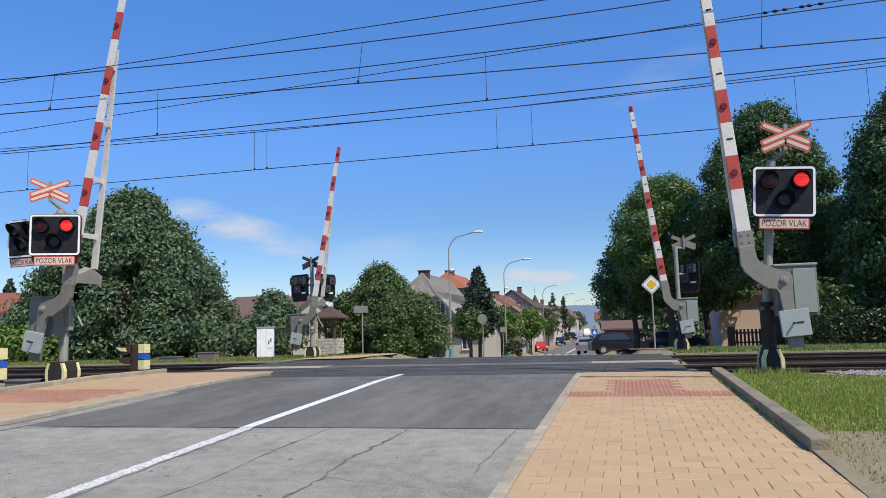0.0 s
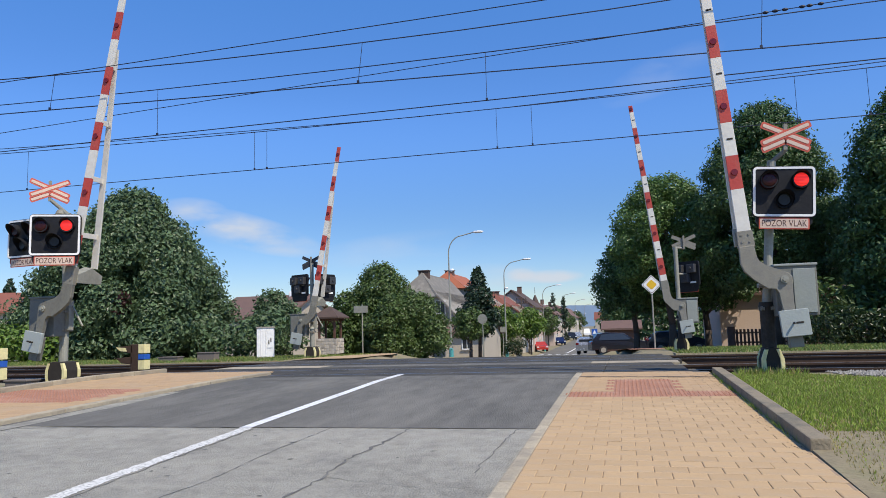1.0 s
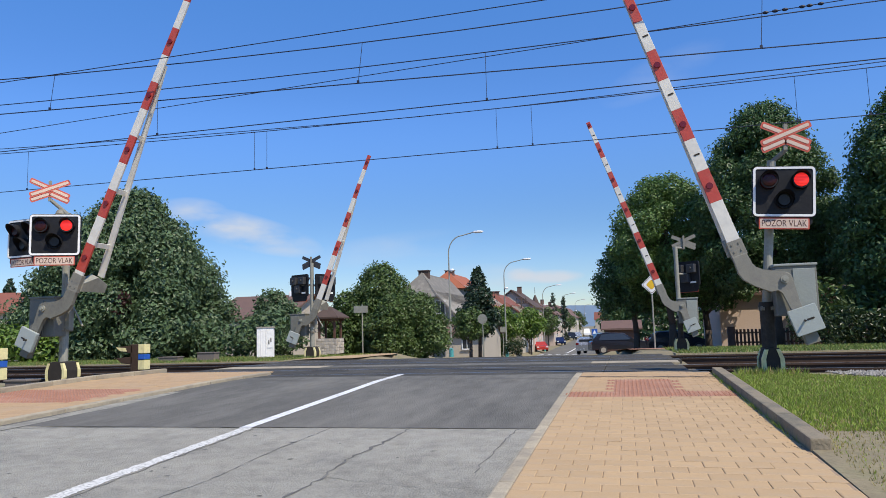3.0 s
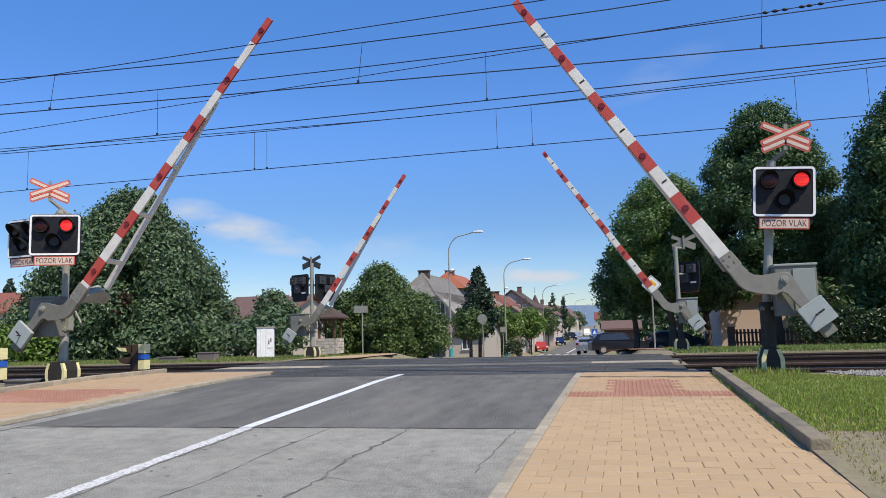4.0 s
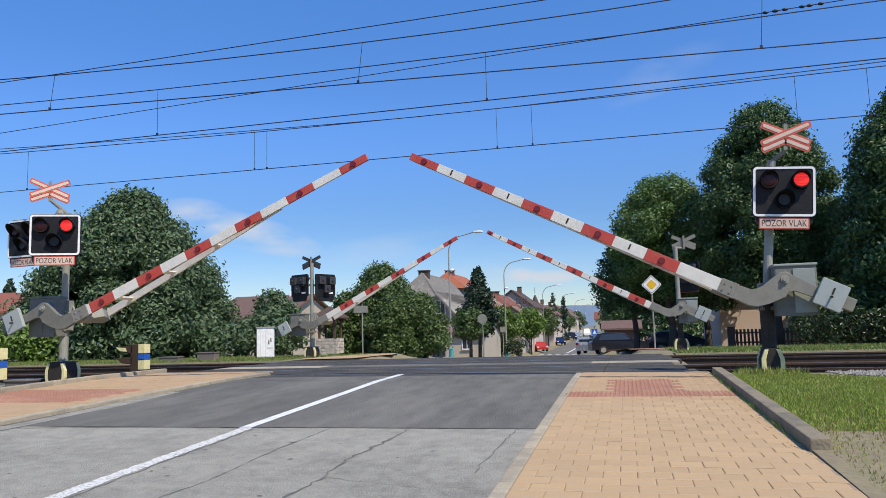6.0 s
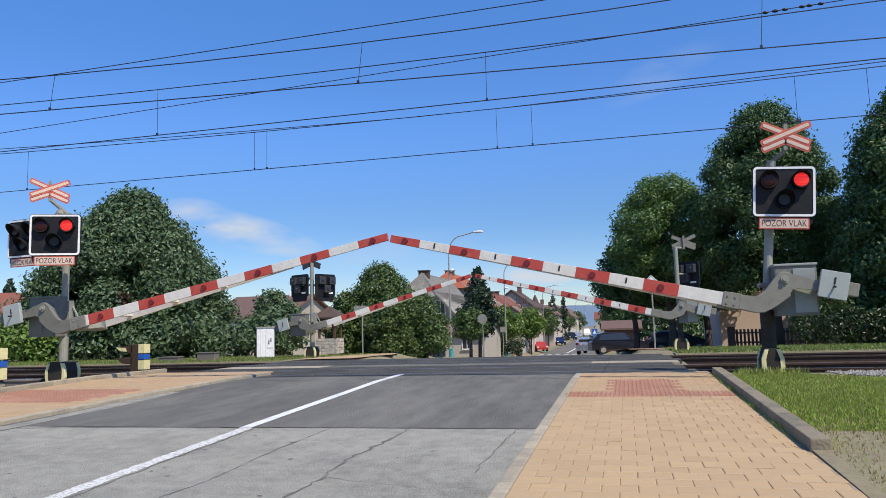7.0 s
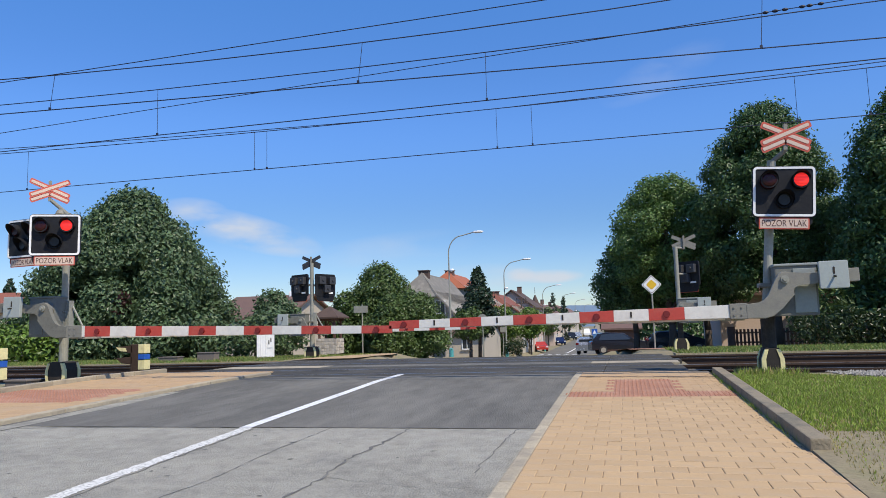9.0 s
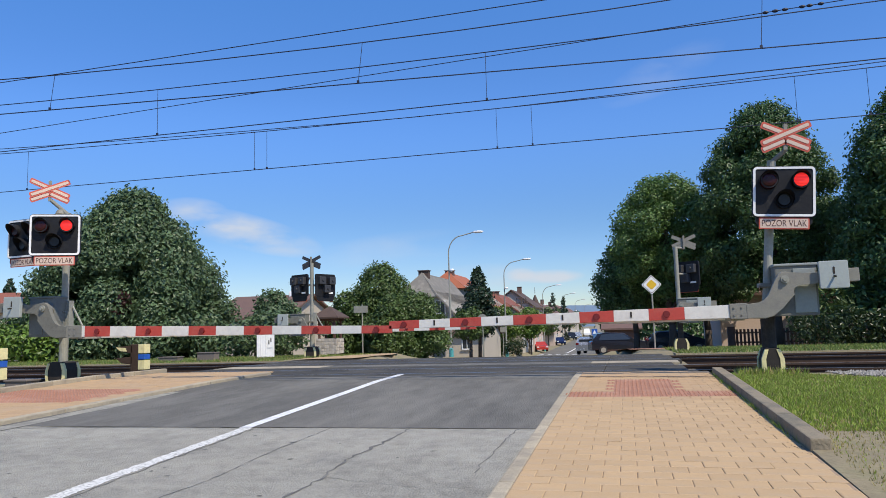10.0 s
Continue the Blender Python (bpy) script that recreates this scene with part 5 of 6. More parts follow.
def half_hip_house(name, label, mid, half, y0, y1, ground, eave, hip_z, ridge, inset, wall, roof, windows=(), stack=ROOF_BROWN):
    """A house with its gable towards the crossing, the gable's top cut by a small hip; the ridge runs along the street."""
    blank = house(name, label, mid - half, mid + half, y0, y1, ground, eave, ridge, wall, roof, "y", windows, 0.0, False)
    for ob in [c for c in blank.children if c.name.split(".")[0] in ("wall", "roof")]:
        bpy.data.objects.remove(ob)
    dp, e, h, t, o = y1 - y0, eave - ground, hip_z - ground, ridge - ground, 0.4
    cut = half * (t - h) / (t - e)
    bm = bmesh.new()
    slab(bm, [(-half, -1), (half, -1), (half, e), (cut, h), (-cut, h), (-half, e)], "y", 0, dp)
    part("wall", bm, wall, blank)
    fall = (t - e) / half
    hw = half + o
    bm = bmesh.new()
    for sx in (-1, 1):
        vs = [bm.verts.new(p) for p in ((sx * hw, -o, e - o * fall), (sx * hw, dp + o, e - o * fall), (0, dp + o, t), (0, inset, t), (sx * (cut + 0.25), -o, h - 0.25 * fall))]
        bm.faces.new(vs)
    k = (t - h) / inset
    bm.faces.new([bm.verts.new(p) for p in ((-cut - 0.3, -o, h - o * k), (cut + 0.3, -o, h - o * k), (0, inset, t + 0.02))])
    bmesh.ops.recalc_face_normals(bm, faces=bm.faces)
    bmesh.ops.solidify(bm, geom=list(bm.faces), thickness=0.14)
    part("roof", bm, roof, blank)
    bm = bmesh.new()
    box(bm, (-0.5, inset + 0.6, t - 0.6), (0.5, inset + 1.2, t + 0.2), 0.03)
    box(bm, (-0.58, inset + 0.5, t + 0.2), (0.58, inset + 1.3, t + 0.28), 0.02)
    part("chimney", bm, stack, blank)
    return blank


half_hip_house("house", "grey rendered house with a patchy grey half-hipped roof", -18.2, 3.6, 63, 75, -1.4, 2.3, 4.5, 6.35, 1.5, GREY_WALL, ROOF_GREY, [("front", 2.1, 4.45, 0.95, 1.25), ("front", 0.35, 4.6, 0.8, 0.9), ("front", -0.7, 4.6, 0.8, 0.9)] + side_windows(12, (1.6,)), ROOF_DARK)
half_hip_house("house", "cream rendered house with an orange tile roof", -19.35, 5.0, 78, 89, -1.9, 3.6, 5.85, 7.5, 1.6, GREY_WALL, ROOF_ORANGE, side_windows(11, (1.5, 4.2)))
house("low_house", "long low cream house beside the footway", -15.0, -11.6, 60, 68, -1.3, 0.6, 2.0, CREAM_WALL, ROOF_BROWN, "x", [("front", 0.2, 1.1, 0.9, 1.0)], 0.0, False)
half_hip_house("house", "cream terrace house with a red tile roof", -16.8, 3.8, 93, 104, -2.2, 2.9, 4.0, 5.65, 1.8, CREAM_WALL, ROOF_RED, side_windows(11, (1.5, 3.9)))
house("house", "beige gabled house with a brick chimney", -19.3, -13.1, 106, 118, -2.6, 4.1, 6.45, PINK_WALL, ROOF_DARK, "y", [("front", 0.9, 4.6, 1.0, 1.2)] + side_windows(12, (1.5, 4.4)))
house("house", "pinkish terrace house with a brown roof", -19, -12.9, 134, 148, -2.5, 3.4, 5.4, PINK_WALL, ROOF_BROWN, "y", side_windows(14, (1.4, 4.0)))
house("house", "cream terrace house with a red roof", -20, -13.4, 152, 175, -2.2, 3.2, 5.6, CREAM_WALL, ROOF_BROWN, "y", side_windows(23, (1.4, 4.0)))
house("house", "cream terrace row far down the street", -21, -13.9, 185, 240, -2.0, 3.6, 6.4, CREAM_WALL, ROOF_BROWN, "y", side_windows(55, (1.4, 4.0), 4.5))
house("house", "cream houses closing the street", -14, 30, 345, 357, -2, 3.6, 7.0, CREAM_WALL, ROOF_RED, "x", [("front", u, 2.5, 1.4, 1.6) for u in (-18, -15, -12, -9, -6)])
white = house("house", "white house with a red tile roof behind the shrubs", -55.2, -47.2, 45.8, 51.8, -0.8, 3.5, 5.0, CREAM_WALL, ROOF_RED, "x", [("front", 1.6, 3.0, 1.0, 1.1)], 0.0, False)
white.matrix_basis = pose(-51.2, 45.8, -0.8, 0, 0, 33)
mid = house("low_house", "low house with a brown tile roof behind the hedge", -31.5, -25.0, 50, 60, -0.9, 2.3, 4.1, CREAM_WALL, ROOF_BROWN, "x", (), 0.0, False)
house("house", "pink rendered house behind the trees", 5.0, 14.5, 42, 51, -0.5, 2.6, 5.0, PINK_WALL, ROOF_BROWN, "x", (), 0.0, False)
# dark brown walls stand in for the shade inside an open shelter
house("shed", "low brown-roofed shelter behind the parked car, its inner shade painted as dark walls", -2.1, 1.2, 74, 79, -1.75, 0.6, 1.3, WOOD_BROWN, ROOF_BROWN, "x", (), 0.0, False)


def antenna(x, y, z):
    r = thing("roof_aerial", "roof aerial mast with a white satellite dish", "aerial", pose(x, y, z))
    bm = bmesh.new()
    rod(bm, (0, 0, -0.3), (0, 0, 1.35), 0.025, seg=6)
    for h, l in ((1.3, 0.3), (1.15, 0.22)):
        rod(bm, (-l, 0, h), (l, 0, h), 0.015, seg=5)
    part("mast", bm, GALV, r)
    bm = bmesh.new()
    bmesh.ops.create_uvsphere(bm, u_segments=14, v_segments=8, radius=1, matrix=pose(0.1, -0.1, 0.25, 0, 0, 30) @ Matrix.Diagonal((0.28, 0.08, 0.36, 1)))
    part("dish", bm, LAMP_WHITE, r, smooth=True)


antenna(-26.7, 54.8, 4.0)


def utility_pole(x, y, h):
    r = thing("utility_pole", "wooden utility pole with cross arms and insulators", "pole", pose(x, y, prof(y)))
    bm = bmesh.new()
    rod(bm, (0, 0, -0.3), (0, 0, h), 0.13, 0.09, 10)
    part("pole", bm, BARK, r)
    for z in (h - 0.25, h - 0.75):
        bm = bmesh.new()
        box(bm, (-0.75, -0.05, z - 0.05), (0.75, 0.05, z + 0.05))
        arm = part("cross_arm", bm, BARK, r)
        for u in (-0.65, -0.3, 0.3, 0.65):
            bm = bmesh.new()
            rod(bm, (u, 0, z + 0.05), (u, 0, z + 0.28), 0.06, 0.04, 8)
            part("insulator", bm, GUARD_BLACK, arm)


utility_pole(-16.2, 88, 7.6)
utility_pole(-14.2, 102, 7.6)


def garden_fence(x0, x1, y):
    z = land(x0, y)
    r = thing("garden_fence", "low brown garden fence with stone posts before the pink house", "fence", pose(x0, y, z))
    for i, u in enumerate(spread(0, x1 - x0, 1.9)):
        bm = bmesh.new()
        box(bm, (u - 0.16, -0.16, -0.2), (u + 0.16, 0.16, 1.05), 0.02)
        part("post", bm, WOOD_BROWN, r)
    for u in spread(0.25, x1 - x0 - 0.25, 0.17):
        bm = bmesh.new()
        box(bm, (u - 0.05, -0.03, 0.12), (u + 0.05, 0.03, 0.92), 0.008)
        part("slat", bm, WOOD_BROWN, r)
    for h in (0.3, 0.75):
        bm = bmesh.new()
        box(bm, (0.1, 0.03, h - 0.04), (x1 - x0 - 0.1, 0.07, h + 0.04))
        part("rail", bm, WOOD_BROWN, r)


garden_fence(4.8, 10.4, 36.6)


def turret(x, y, ground):
    r = thing("turret", "small corner turret with a pointed slate roof", "turret", pose(x, y, ground))
    bm = bmesh.new()
    rod(bm, (0, 0, -0.5), (0, 0, 6.0), 0.95, 0.95, 8)
    part("wall", bm, CREAM_WALL, r)
    bm = bmesh.new()
    rod(bm, (0, 0, 5.9), (0, 0, 9.0), 1.32, 0.12, 8)
    rod(bm, (0, 0, 9.3), (0, 0, 10.4), 0.06, 0.02, 6)
    part("roof", bm, ROOF_DARK, r)


turret(-15.0, 125, -2.5)


# ---- street furniture ----
def sign_post(name, label, x, y, h, build):
    r = thing(name, label, "road sign", pose(x, y, prof(y)))
    bm = bmesh.new()
    rod(bm, (0, 0, -0.2), (0, 0, h), 0.032, 0.03, 10)
    part("pole", bm, GALV, r)
    build(r)
    return r


def diamond_plate(r):
    for n, (s, mtl, nm) in enumerate(((0.52, RIM, "sign_plate"), (0.48, GALV, "sign_border"), (0.44, RIM, "sign_field"), (0.28, SIGN_YELLOW, "sign_centre"))):
        bm = bmesh.new()
        slab(bm, rounded(0, 0, s, s, 0.05, 3), "y", -0.045 - 0.003 * n, -0.035 - 0.003 * n)
        bm.transform(pose(0, 0, 2.36, 0, 45, 0))
        part(nm, bm, mtl, r)


sign_post("priority_road_sign", "yellow and white diamond priority road sign on a grey pole", 1.0, 28, 2.5, diamond_plate)


def blank_board(r):
    bm = bmesh.new()
    box(bm, (-0.42, -0.05, 2.05), (0.30, -0.03, 2.38), 0.01)
    part("board_back", bm, GALV, r, "grey back of a sign board")


sign_post("sign_board", "grey sign seen from behind on a thin pole", -12.35, 33, 2.45, blank_board)


def disc_back(r):
    bm = bmesh.new()
    rod(bm, (0, -0.06, 2.25), (0, -0.04, 2.25), 0.30, seg=24)
    part("disc_back", bm, GALV, r, "grey back of a round sign")


sign_post("round_sign", "round traffic sign seen from behind", -8.58, 44, 2.5, disc_back)
sign_post("small_sign", "small square sign seen from behind beside the street", -11.0, 66, 2.6, lambda r: part("sign_back", box(bmesh.new(), (-0.25, -0.05, 2.1), (0.25, -0.03, 2.6), 0.01), GALV, r))


def walk_sign(r):
    bm = bmesh.new()
    box(bm, (-0.28, -0.06, 1.75), (0.28, -0.04, 2.35), 0.01)
    part("sign_plate", bm, SIGN_BLUE, r)
    bm = bmesh.new()
    slab(bm, [(-0.2, 1.86), (0.2, 1.86), (0, 2.26)], "y", -0.066, -0.06)
    part("sign_triangle", bm, RIM, r)


sign_post("crossing_sign", "blue square pedestrian crossing sign with a white triangle", -3.0, 72, 2.4, walk_sign)


def cabinet(x, y, z):
    r = thing("equipment_cabinet", "white trackside equipment cabinet with a ribbed side", "cabinet", pose(x, y, z, 0, 0, 24))
    bm = bmesh.new()
    box(bm, (-0.3, -0.22, 0), (0.3, 0.22, 1.13), 0.012)
    part("body", bm, RIM, r)
    bm = bmesh.new()
    box(bm, (-0.33, -0.25, 1.13), (0.33, 0.25, 1.18), 0.01)
    part("roof", bm, GREY_WALL, r)
    for i in range(4):
        bm = bmesh.new()
        box(bm, (-0.25 + i * 0.085, -0.235, 0.08), (-0.21 + i * 0.085, -0.218, 1.08), 0.004)
        part("rib", bm, RIM, r)
    bm = bmesh.new()
    box(bm, (0.06, -0.24, 0.42), (0.28, -0.22, 1.08), 0.01)
    part("door", bm, RIM, r)
    for k, zz in enumerate((0.62, 0.70)):
        bm = bmesh.new()
        slab(bm, rounded(0.13 + 0.07 * k, zz, 0.035, 0.16, 0.015, 3), "y", -0.246, -0.24)
        part("painted_mark", bm, GUARD_BLACK, r, "black painted mark")


cabinet(-12.72, 24, 0.14)


def pavilion(x, y, z):
    r = thing("garden_pavilion", "small timber pavilion with a brown pyramid roof on stone walls", "pavilion", pose(x, y, z) @ Matrix.Diagonal((0.72, 0.72, 1, 1)))
    bm = bmesh.new()
    a = [bm.verts.new(p) for p in ((-0.92, -0.92, 1.62), (0.92, -0.92, 1.62), (0.92, 0.92, 1.62), (-0.92, 0.92, 1.62))]
    lo = [bm.verts.new((v.co.x, v.co.y, 1.55)) for v in a]
    t = bm.verts.new((0, 0, 2.12))
    bm.faces.new(lo[::-1])
    for i in range(4):
        bm.faces.new((a[i], a[(i + 1) % 4], t))
        bm.faces.new((lo[i], lo[(i + 1) % 4], a[(i + 1) % 4], a[i]))
    part("roof", bm, ROOF_DARK, r)
    for sx in (-1, 1):
        for sy in (-1, 1):
            bm = bmesh.new()
            box(bm, (sx * 0.50 - 0.06, sy * 0.50 - 0.06, 0), (sx * 0.50 + 0.06, sy * 0.50 + 0.06, 1.55), 0.008)
            part("post", bm, WOOD_BROWN, r)
            bm = bmesh.new()
            rod(bm, (sx * 0.50, sy * 0.50, 1.2), (sx * 0.2, sy * 0.50, 1.52), 0.04, seg=4)
            part("brace", bm, WOOD_BROWN, r)
    for sy in (-1, 1):
        bm = bmesh.new()
        box(bm, (-0.75, sy * 0.50 - 0.05, 1.45), (0.75, sy * 0.50 + 0.05, 1.57), 0.006)
        part("beam", bm, WOOD_BROWN, r)
    rng = random.Random(8)
    for side in (0, 1):
        n = 0
        z0 = 0.0
        while z0 < 0.60:
            h = rng.uniform(0.11, 0.16)
            u = -0.66
            while u < 0.62:
                w = rng.uniform(0.14, 0.28)
                bm = bmesh.new()
                if side == 0:
                    box(bm, (u, -0.66 + rng.uniform(0, 0.02), z0), (min(0.66, u + w) - 0.015, -0.52, z0 + h - 0.015), 0.018)
                else:
                    box(bm, (0.52, u, z0), (0.66 + rng.uniform(0, 0.02), min(0.66, u + w) - 0.015, z0 + h - 0.015), 0.018)
                part("stone", bm, WALL_STONE, r)
                u += w
                n += 1
            z0 += h
    bm = bmesh.new()
    box(bm, (-0.65, -0.64, 0), (0.64, -0.54, 0.68))
    box(bm, (0.54, -0.64, 0), (0.64, 0.64, 0.68))
    part("mortar", bm, GREY_WALL, r)


pavilion(-12.84, 30.2, prof(30) + 0.08)


def buffer_marker(x, y, z, rz, arms=True):
    r = thing("trackside_marker", "rusty trackside device with yellow and blue labels", "trackside device", pose(x, y, z, 0, 0, rz))
    bm = bmesh.new()
    box(bm, (-0.09, -0.09, -0.2), (0.09, 0.09, 0.52), 0.01)
    part("stand", bm, RAIL, r)
    if arms:
        for zz, mtl in ((0.42, GUARD_YELLOW), (0.20, RAIL)):
            bm = bmesh.new()
            slab(bm, [(-0.42, zz + 0.05), (-0.05, zz + 0.08), (-0.05, zz - 0.08), (-0.30, zz - 0.05)], "y", -0.09, 0.03, 0.01)
            part("arm", bm, RAIL, r)
            if zz > 0.3:
                bm = bmesh.new()
                slab(bm, [(-0.43, zz + 0.05), (-0.20, zz + 0.03), (-0.17, zz - 0.04), (-0.31, zz - 0.03)], "y", -0.098, -0.085)
                part("yellow_tip", bm, GUARD_YELLOW, r)
    for z0, z1, mtl, nm in ((0.34, 0.52, GUARD_YELLOW, "label_yellow"), (0.22, 0.32, SIGN_BLUE, "label_blue"), (0.02, 0.20, GUARD_YELLOW, "label_yellow")):
        bm = bmesh.new()
        box(bm, (0.095, -0.10, z0), (0.24, 0.08, z1), 0.006)
        part(nm, bm, mtl, r)


buffer_marker(-9.5, 12.6, 0.40, 0)
buffer_marker(-9.95, 9.6, 0.42, 0, False)


def cable_box(x, y, z, w, h):
    r = thing("cable_box", "low concrete trackside cable box", "cable box", pose(x, y, z))
    bm = bmesh.new()
    box(bm, (-w / 2, -0.15, -0.1), (w / 2, 0.15, h), 0.012)
    part("body", bm, SLEEPER, r)
    bm = bmesh.new()
    box(bm, (-w / 2 - 0.02, -0.17, h), (w / 2 + 0.02, 0.17, h + 0.03), 0.008)
    part("lid", bm, SLEEPER, r)


cable_box(-10.45, 10.75, 0.20, 0.45, 0.14)
cable_box(-14.0, 20.2, 0.26, 0.7, 0.14)
cable_box(-12.8, 20.4, 0.26, 0.6, 0.25)


# ---- parked cars ----
CAR_SIDE = {  # length, body outline and glass outline along the side
    "suv": (4.5, [(-2.25, 0.35), (-2.25, 0.95), (-2.12, 1.08), (-1.75, 1.62), (-1.2, 1.70), (0.35, 1.66), (1.10, 1.10), (2.0, 0.98), (2.22, 0.80), (2.25, 0.35)],
            [(-1.70, 1.12), (-1.45, 1.55), (-1.0, 1.60), (0.28, 1.57), (0.90, 1.12)]),
    "hatch": (3.9, [(-1.95, 0.32), (-1.95, 0.85), (-1.62, 1.05), (-1.35, 1.42), (0.2, 1.45), (0.95, 0.98), (1.75, 0.85), (1.93, 0.65), (1.95, 0.32)],
              [(-1.45, 1.02), (-1.22, 1.34), (0.12, 1.36), (0.72, 1.0)]),
    "van": (5.0, [(-2.5, 0.35), (-2.5, 1.9), (-2.4, 2.05), (1.2, 2.05), (1.8, 1.25), (2.4, 1.05), (2.5, 0.8), (2.5, 0.35)],
            [(0.3, 1.2), (0.3, 1.85), (1.15, 1.85), (1.6, 1.25)]),
}


def car(kind, label, x, y, rz, paint):
    length, body, glass = CAR_SIDE[kind]
    r = thing("parked_car", label, "car", pose(x, y, prof(y), 0, 0, rz), "parked cars")
    bm = bmesh.new()
    slab(bm, body, "y", -0.88, 0.88, 0.07)
    for v in bm.verts:
        if v.co.z > 1.0:
            v.co.y *= 1 - 0.22 * (v.co.z - 1.0)
    part("body", bm, paint, r, smooth=False)
    for s in (-1, 1):
        bm = bmesh.new()
        a = [bm.verts.new((u, s * (0.895 - 0.2 * (v - 1.0)), v)) for u, v in glass]
        b = [bm.verts.new((u, s * (0.80 - 0.2 * (v - 1.0)), v)) for u, v in glass]
        bm.faces.new(a)
        bm.faces.new(b[::-1])
        for i in range(len(a)):
            bm.faces.new((a[i], b[i], b[(i + 1) % len(a)], a[(i + 1) % len(a)]))
        part("side_window", bm, WINDOW_GLASS, r)
        for wx in (-length * 0.30, length * 0.31):
            bm = bmesh.new()
            rod(bm, (wx, s * 0.70, 0.33), (wx, s * 0.90, 0.33), 0.33, seg=20)
            wheel = part("wheel", bm, RUBBER, r)
            bm = bmesh.new()
            rod(bm, (wx, s * 0.89, 0.33), (wx, s * 0.915, 0.33), 0.21, seg=14)
            part("rim", bm, GALV, wheel)
        bm = bmesh.new()
        box(bm, (-length / 2 - 0.015, s * 0.72 - 0.12, 0.82), (-length / 2 + 0.06, s * 0.72 + 0.12, 1.0), 0.01)
        part("tail_light", bm, REFLECTOR, r)
        bm = bmesh.new()
        box(bm, (length / 2 - 0.10, s * 0.66 - 0.16, 0.62), (length / 2 + 0.01, s * 0.66 + 0.16, 0.76), 0.01)
        part("headlight", bm, LAMP_WHITE, r)
    for x0, x1, z0, z1 in ((body[1][0] + 0.1, body[3][0] - 0.02, 1.0, body[3][1] - 0.1),):
        bm = bmesh.new()
        box(bm, (body[2][0] - 0.0, -0.62, z0 + 0.08), (body[2][0] + 0.06, 0.62, z1 - 0.05), 0.01)
        part("rear_window", bm, WINDOW_GLASS, r)
    return r


car("suv", "black estate car parked beside the street", -0.75, 60.5, 14, CAR_BLACK)
car("hatch", "grey car parked behind the black one", -3.0, 63.5, 80, CAR_GREY)
car("hatch", "red hatchback parked at the kerb", -12.6, 108, -70, CAR_RED)
car("hatch", "blue car parked at the kerb", -12.4, 138, -72, CAR_BLUE)
car("suv", "dark car parked far down the street", -12.3, 168, -75, CAR_BLACK)
car("hatch", "silver car parked far down the street", -11.8, 182, -80, CAR_GREY)
car("van", "white van far down the street", -10.4, 200, -85, CAR_WHITE)
car("hatch", "dark car parked under the trees", 3.2, 50, 4, CAR_BLACK)

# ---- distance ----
# wooded hill; its pale blue is distance haze painted on
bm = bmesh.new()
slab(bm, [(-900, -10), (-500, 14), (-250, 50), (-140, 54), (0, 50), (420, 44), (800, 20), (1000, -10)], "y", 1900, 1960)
tagged(part("backdrop_hill", bm, HILL), "wooded hill on the horizon, painted with blue haze", kind="structure")

# ---- pavement blocks ----
BLOCK_W, BLOCK_D = 0.20, 0.165


def block_mesh(name, w, d, material, bumps=False):
    bm = bmesh.new()
    x, y, c, h = w / 2 - 0.0018, d / 2 - 0.0022, 0.0045, 0.03
    lo = [bm.verts.new((sx * x, sy * y, -h)) for sx, sy in ((-1, -1), (1, -1), (1, 1), (-1, 1))]
    md = [bm.verts.new((sx * x, sy * y, -c * 0.55)) for sx, sy in ((-1, -1), (1, -1), (1, 1), (-1, 1))]
    hi = [bm.verts.new((sx * (x - c), sy * (y - c), 0)) for sx, sy in ((-1, -1), (1, -1), (1, 1), (-1, 1))]
    for a, b in ((lo, md), (md, hi)):
        for i in range(4):
            bm.faces.new((a[i], a[(i + 1) % 4], b[(i + 1) % 4], b[i]))
    bm.faces.new(hi)
    if bumps:
        for i in range(4):
            for j in range(3):
                rod(bm, (-0.072 + i * 0.048, -0.05 + j * 0.05, -0.002), (-0.072 + i * 0.048, -0.05 + j * 0.05, 0.006), 0.013, 0.008, 5)
    me = bpy.data.meshes.new(name)
    bm.to_mesh(me)
    bm.free()
    me.materials.append(material)
    return me


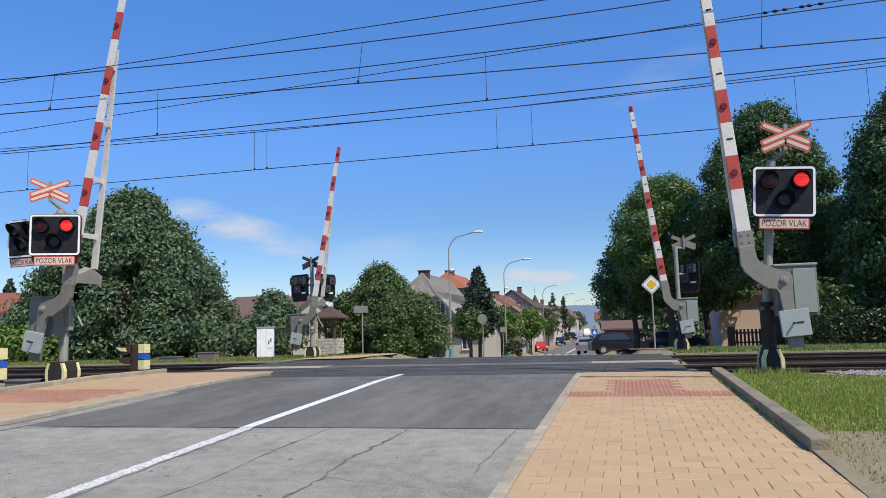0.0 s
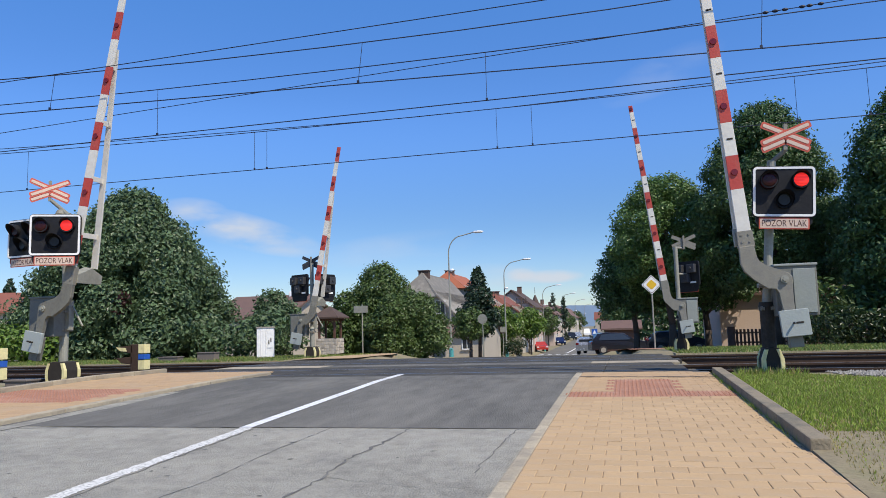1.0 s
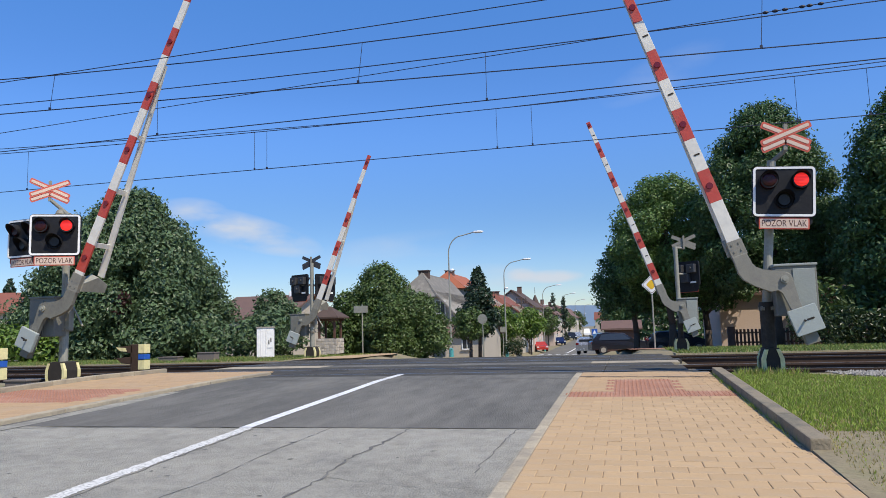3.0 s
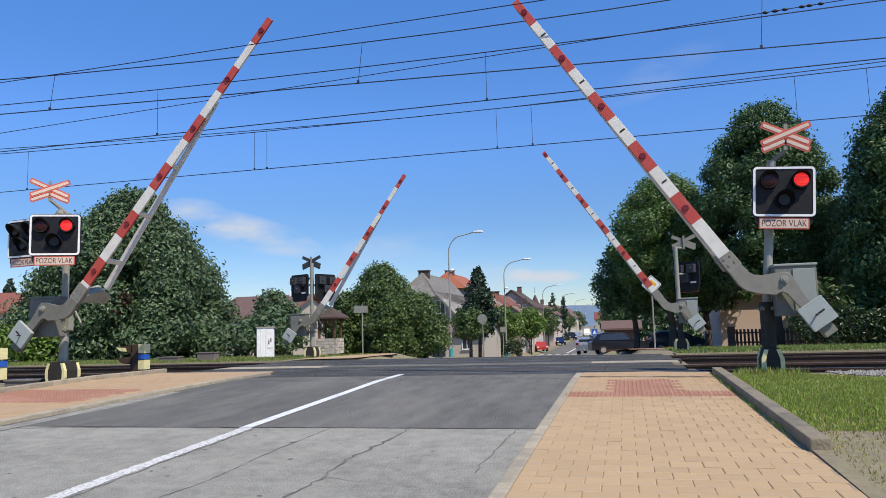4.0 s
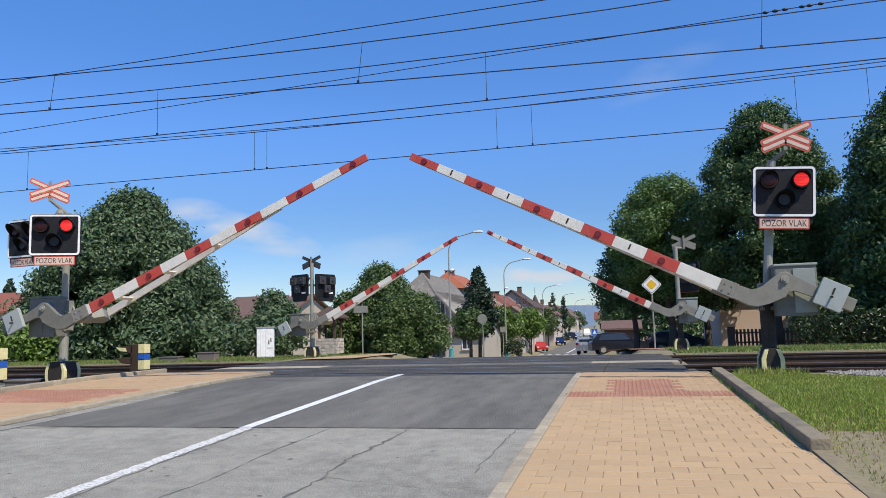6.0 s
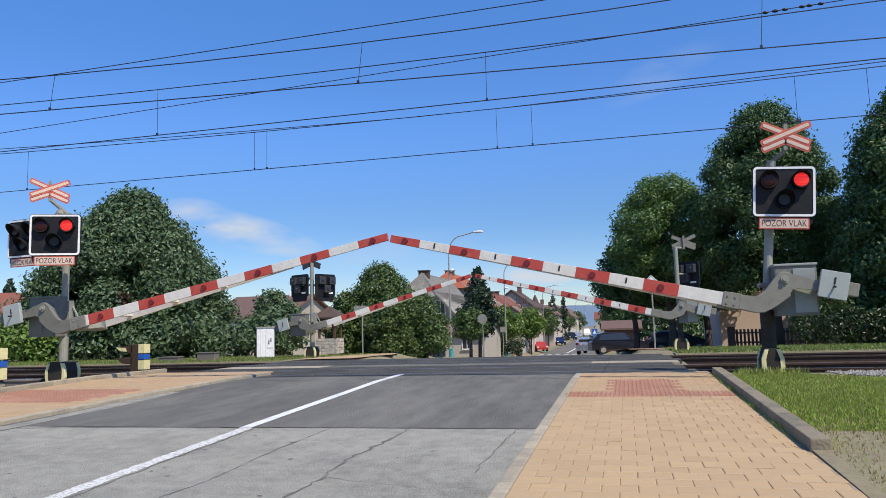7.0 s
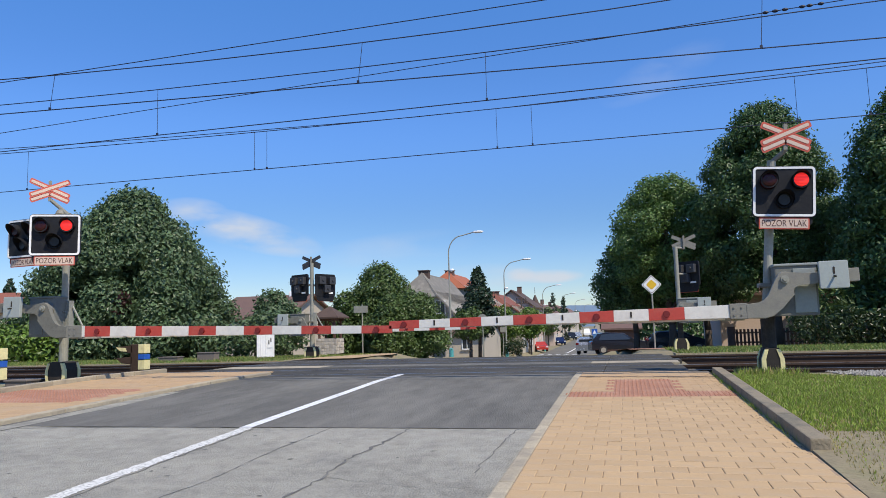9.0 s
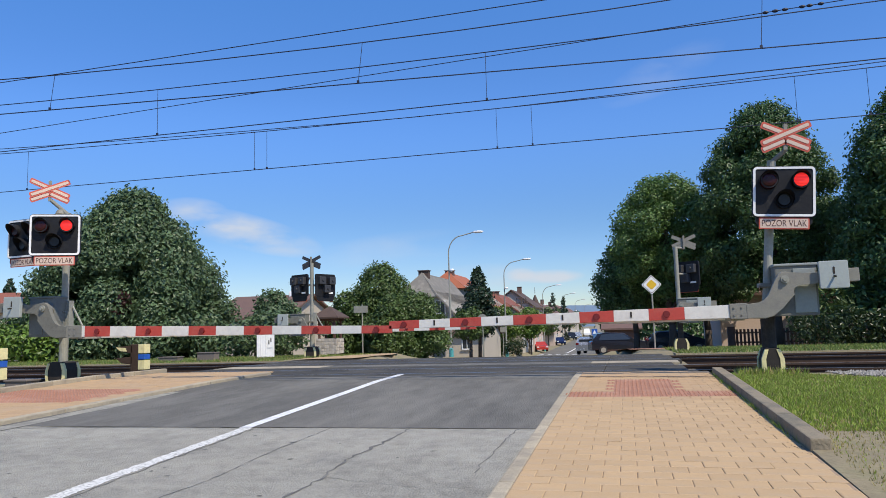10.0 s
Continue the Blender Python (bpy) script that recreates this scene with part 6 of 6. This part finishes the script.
def lay_blocks(parent, x0, x1, y0, y1, lift, is_red, single_to):
    meshes = {}
    joined = {}
    rng = random.Random(17)
    rows = int((y1 - y0) / BLOCK_D)
    count = 0
    for r in range(rows):
        y = y0 + (r + 0.5) * BLOCK_D
        x = x0 - (BLOCK_W / 2 if r % 2 else 0)
        while x < x1 - 0.02:
            a, b = max(x, x0), min(x + BLOCK_W, x1)
            x += BLOCK_W
            if b - a < 0.03:
                continue
            red = is_red((a + b) / 2, y)
            key = (round(b - a, 2), red)
            tilt = pose((a + b) / 2, y, prof(y) + lift + rng.uniform(-0.0015, 0.0015), 1.6 + rng.uniform(-0.4, 0.4), rng.uniform(-0.5, 0.5), rng.uniform(-0.5, 0.5))
            if 3.2 < y < single_to and count < 300:
                if key not in meshes:
                    meshes[key] = block_mesh("paving_block", b - a, BLOCK_D, PAVER_RED if red else PAVER, red == 2)
                ob = new("paving_block", meshes[key])
                ob.parent, ob.matrix_basis = parent, tilt
                count += 1
            else:
                joined.setdefault(red, []).append((tilt, b - a))
    for red, items in joined.items():
        V, F = [], []
        base = {}
        for m, w in items:
            k = round(w, 2)
            if k not in base:
                me = block_mesh("paving_block", w, BLOCK_D, PAVER, red == 2)
                base[k] = ([v.co.copy() for v in me.vertices], [tuple(p.vertices) for p in me.polygons])
                bpy.data.meshes.remove(me)
            vs, fs = base[k]
            n = len(V)
            V += [tuple(m @ v) for v in vs]
            F += [tuple(i + n for i in f) for f in fs]
        me = bpy.data.meshes.new("paving_blocks")
        me.from_pydata(V, [], F)
        me.materials.append(PAVER_RED_FAR if red else PAVER_FAR)
        ob = new("paving_blocks", me)
        ob.parent = parent
        ob["kind"] = "stuff"


def east_red(x, y):
    if 8.28 < y < 8.74:
        return 2
    return 2 if 8.7 < y < 10.05 and -0.25 < x < 0.57 else 0


def west_red(x, y):
    return 2 if 7.8 < y < 9.3 and x < -6.75 else 0


pavement_east = paving("pavement_east", "sand-coloured block pavement with a red tactile strip", ROAD_R + 0.075, WALK_R, -20, 11.4)
pavement_west = paving("pavement_west", "sand and red block pavement beyond the road", WALK_L, ROAD_L - 0.14, -20, 12.6, 0.045)
lay_blocks(pavement_east, ROAD_R + 0.078, WALK_R - 0.003, -19.8, 11.4, 0.022, east_red, 8.0)
lay_blocks(pavement_west, WALK_L + 0.003, ROAD_L - 0.143, -19.8, 12.6, 0.047, west_red, 0)


def kerb_litter():
    """Soil crumbs and dry bits swept against the kerb and over the pavement's edge."""
    rng = np.random.default_rng(9)
    V, F = [], []
    for i in range(420):
        y = rng.uniform(5.2, 10.8)
        near = rng.random() < 0.75
        x = WALK_R - abs(rng.normal(0, 0.05 if y < 9 else 0.16)) - 0.01 if near else rng.uniform(ROAD_R + 0.1, WALK_R - 0.05)
        s = rng.uniform(0.002, 0.0065) if near else rng.uniform(0.001, 0.003)
        a = rng.uniform(0, 6.28)
        c, k = math.cos(a) * s * 1.6, math.sin(a) * s
        z = prof(y) + 0.0235
        V.append([(x - c, y - k, z), (x + k, y - c, z), (x + c, y + k, z), (x, y, z + s)])
        F.append(np.array([(0, 1, 3), (1, 2, 3), (2, 0, 3)]) + 4 * i)
    ob = numpy_mesh("kerb_litter", np.array(V).reshape(-1, 3), np.concatenate(F), JOINT_SOIL)
    tagged(ob, "soil crumbs and dry bits along the kerb", "litter", kind="stuff")
    n = 420
    y = rng.uniform(5.5, 10.9, n)
    y = np.where(rng.random(n) < 0.5, rng.choice([6.3, 7.4, 8.9, 9.6, 10.3], n) + rng.normal(0, 0.08, n), y)
    x = WALK_R - abs(rng.normal(0, 0.02, n))
    z = np.array([prof(v) for v in y]) + 0.018
    h = rng.uniform(0.015, 0.06, n)
    a = rng.uniform(0, 6.28, n)
    v = np.empty((n, 3, 3))
    v[:, 0] = np.stack([x - np.cos(a) * 0.004, y - np.sin(a) * 0.004, z], 1)
    v[:, 1] = np.stack([x + np.cos(a) * 0.004, y + np.sin(a) * 0.004, z], 1)
    v[:, 2] = np.stack([x - rng.uniform(0, 0.04, n), y + rng.normal(0, 0.02, n), z + h], 1)
    tagged(numpy_mesh("kerb_weeds", v.reshape(-1, 3), np.arange(n * 3).reshape(n, 3), GRASS), "small weeds in the kerb joint", "weeds", kind="stuff")


kerb_litter()


def motions():
    for n, (arm, d, at) in enumerate(moving_arms):
        share = ((1.0, 1.0, 1.022), (0.95, 0.91, 0.957), (1.04, 1.0, 0.987), (1.18, 1.02, 0.951))[n]
        sag = (0.5, 1.2, 0.0, 0.4)[n]
        walk(arm, [(t, pose(at.x, at.y, at.z, 0, -d * (a - sag), 0)) for t, a in zip(OPEN_TIMES, arm_rows(*share))])
    for lens, at, side in moving_lenses:
        # the right lamp is lit first; the two change over every half second
        turn = 180 if side == 0 else 0
        rows, t = [(0, pose(*at, 0, 0, turn))], 0.0667
        while t < 9.9:
            for i in range(4):
                rows.append((t + i / 30, pose(*at, 0, 0, turn + 60 * i)))
            turn += 180
            t += 0.5
        rows.append((10, pose(*at, 0, 0, turn)))
        walk(lens, rows)


motions()
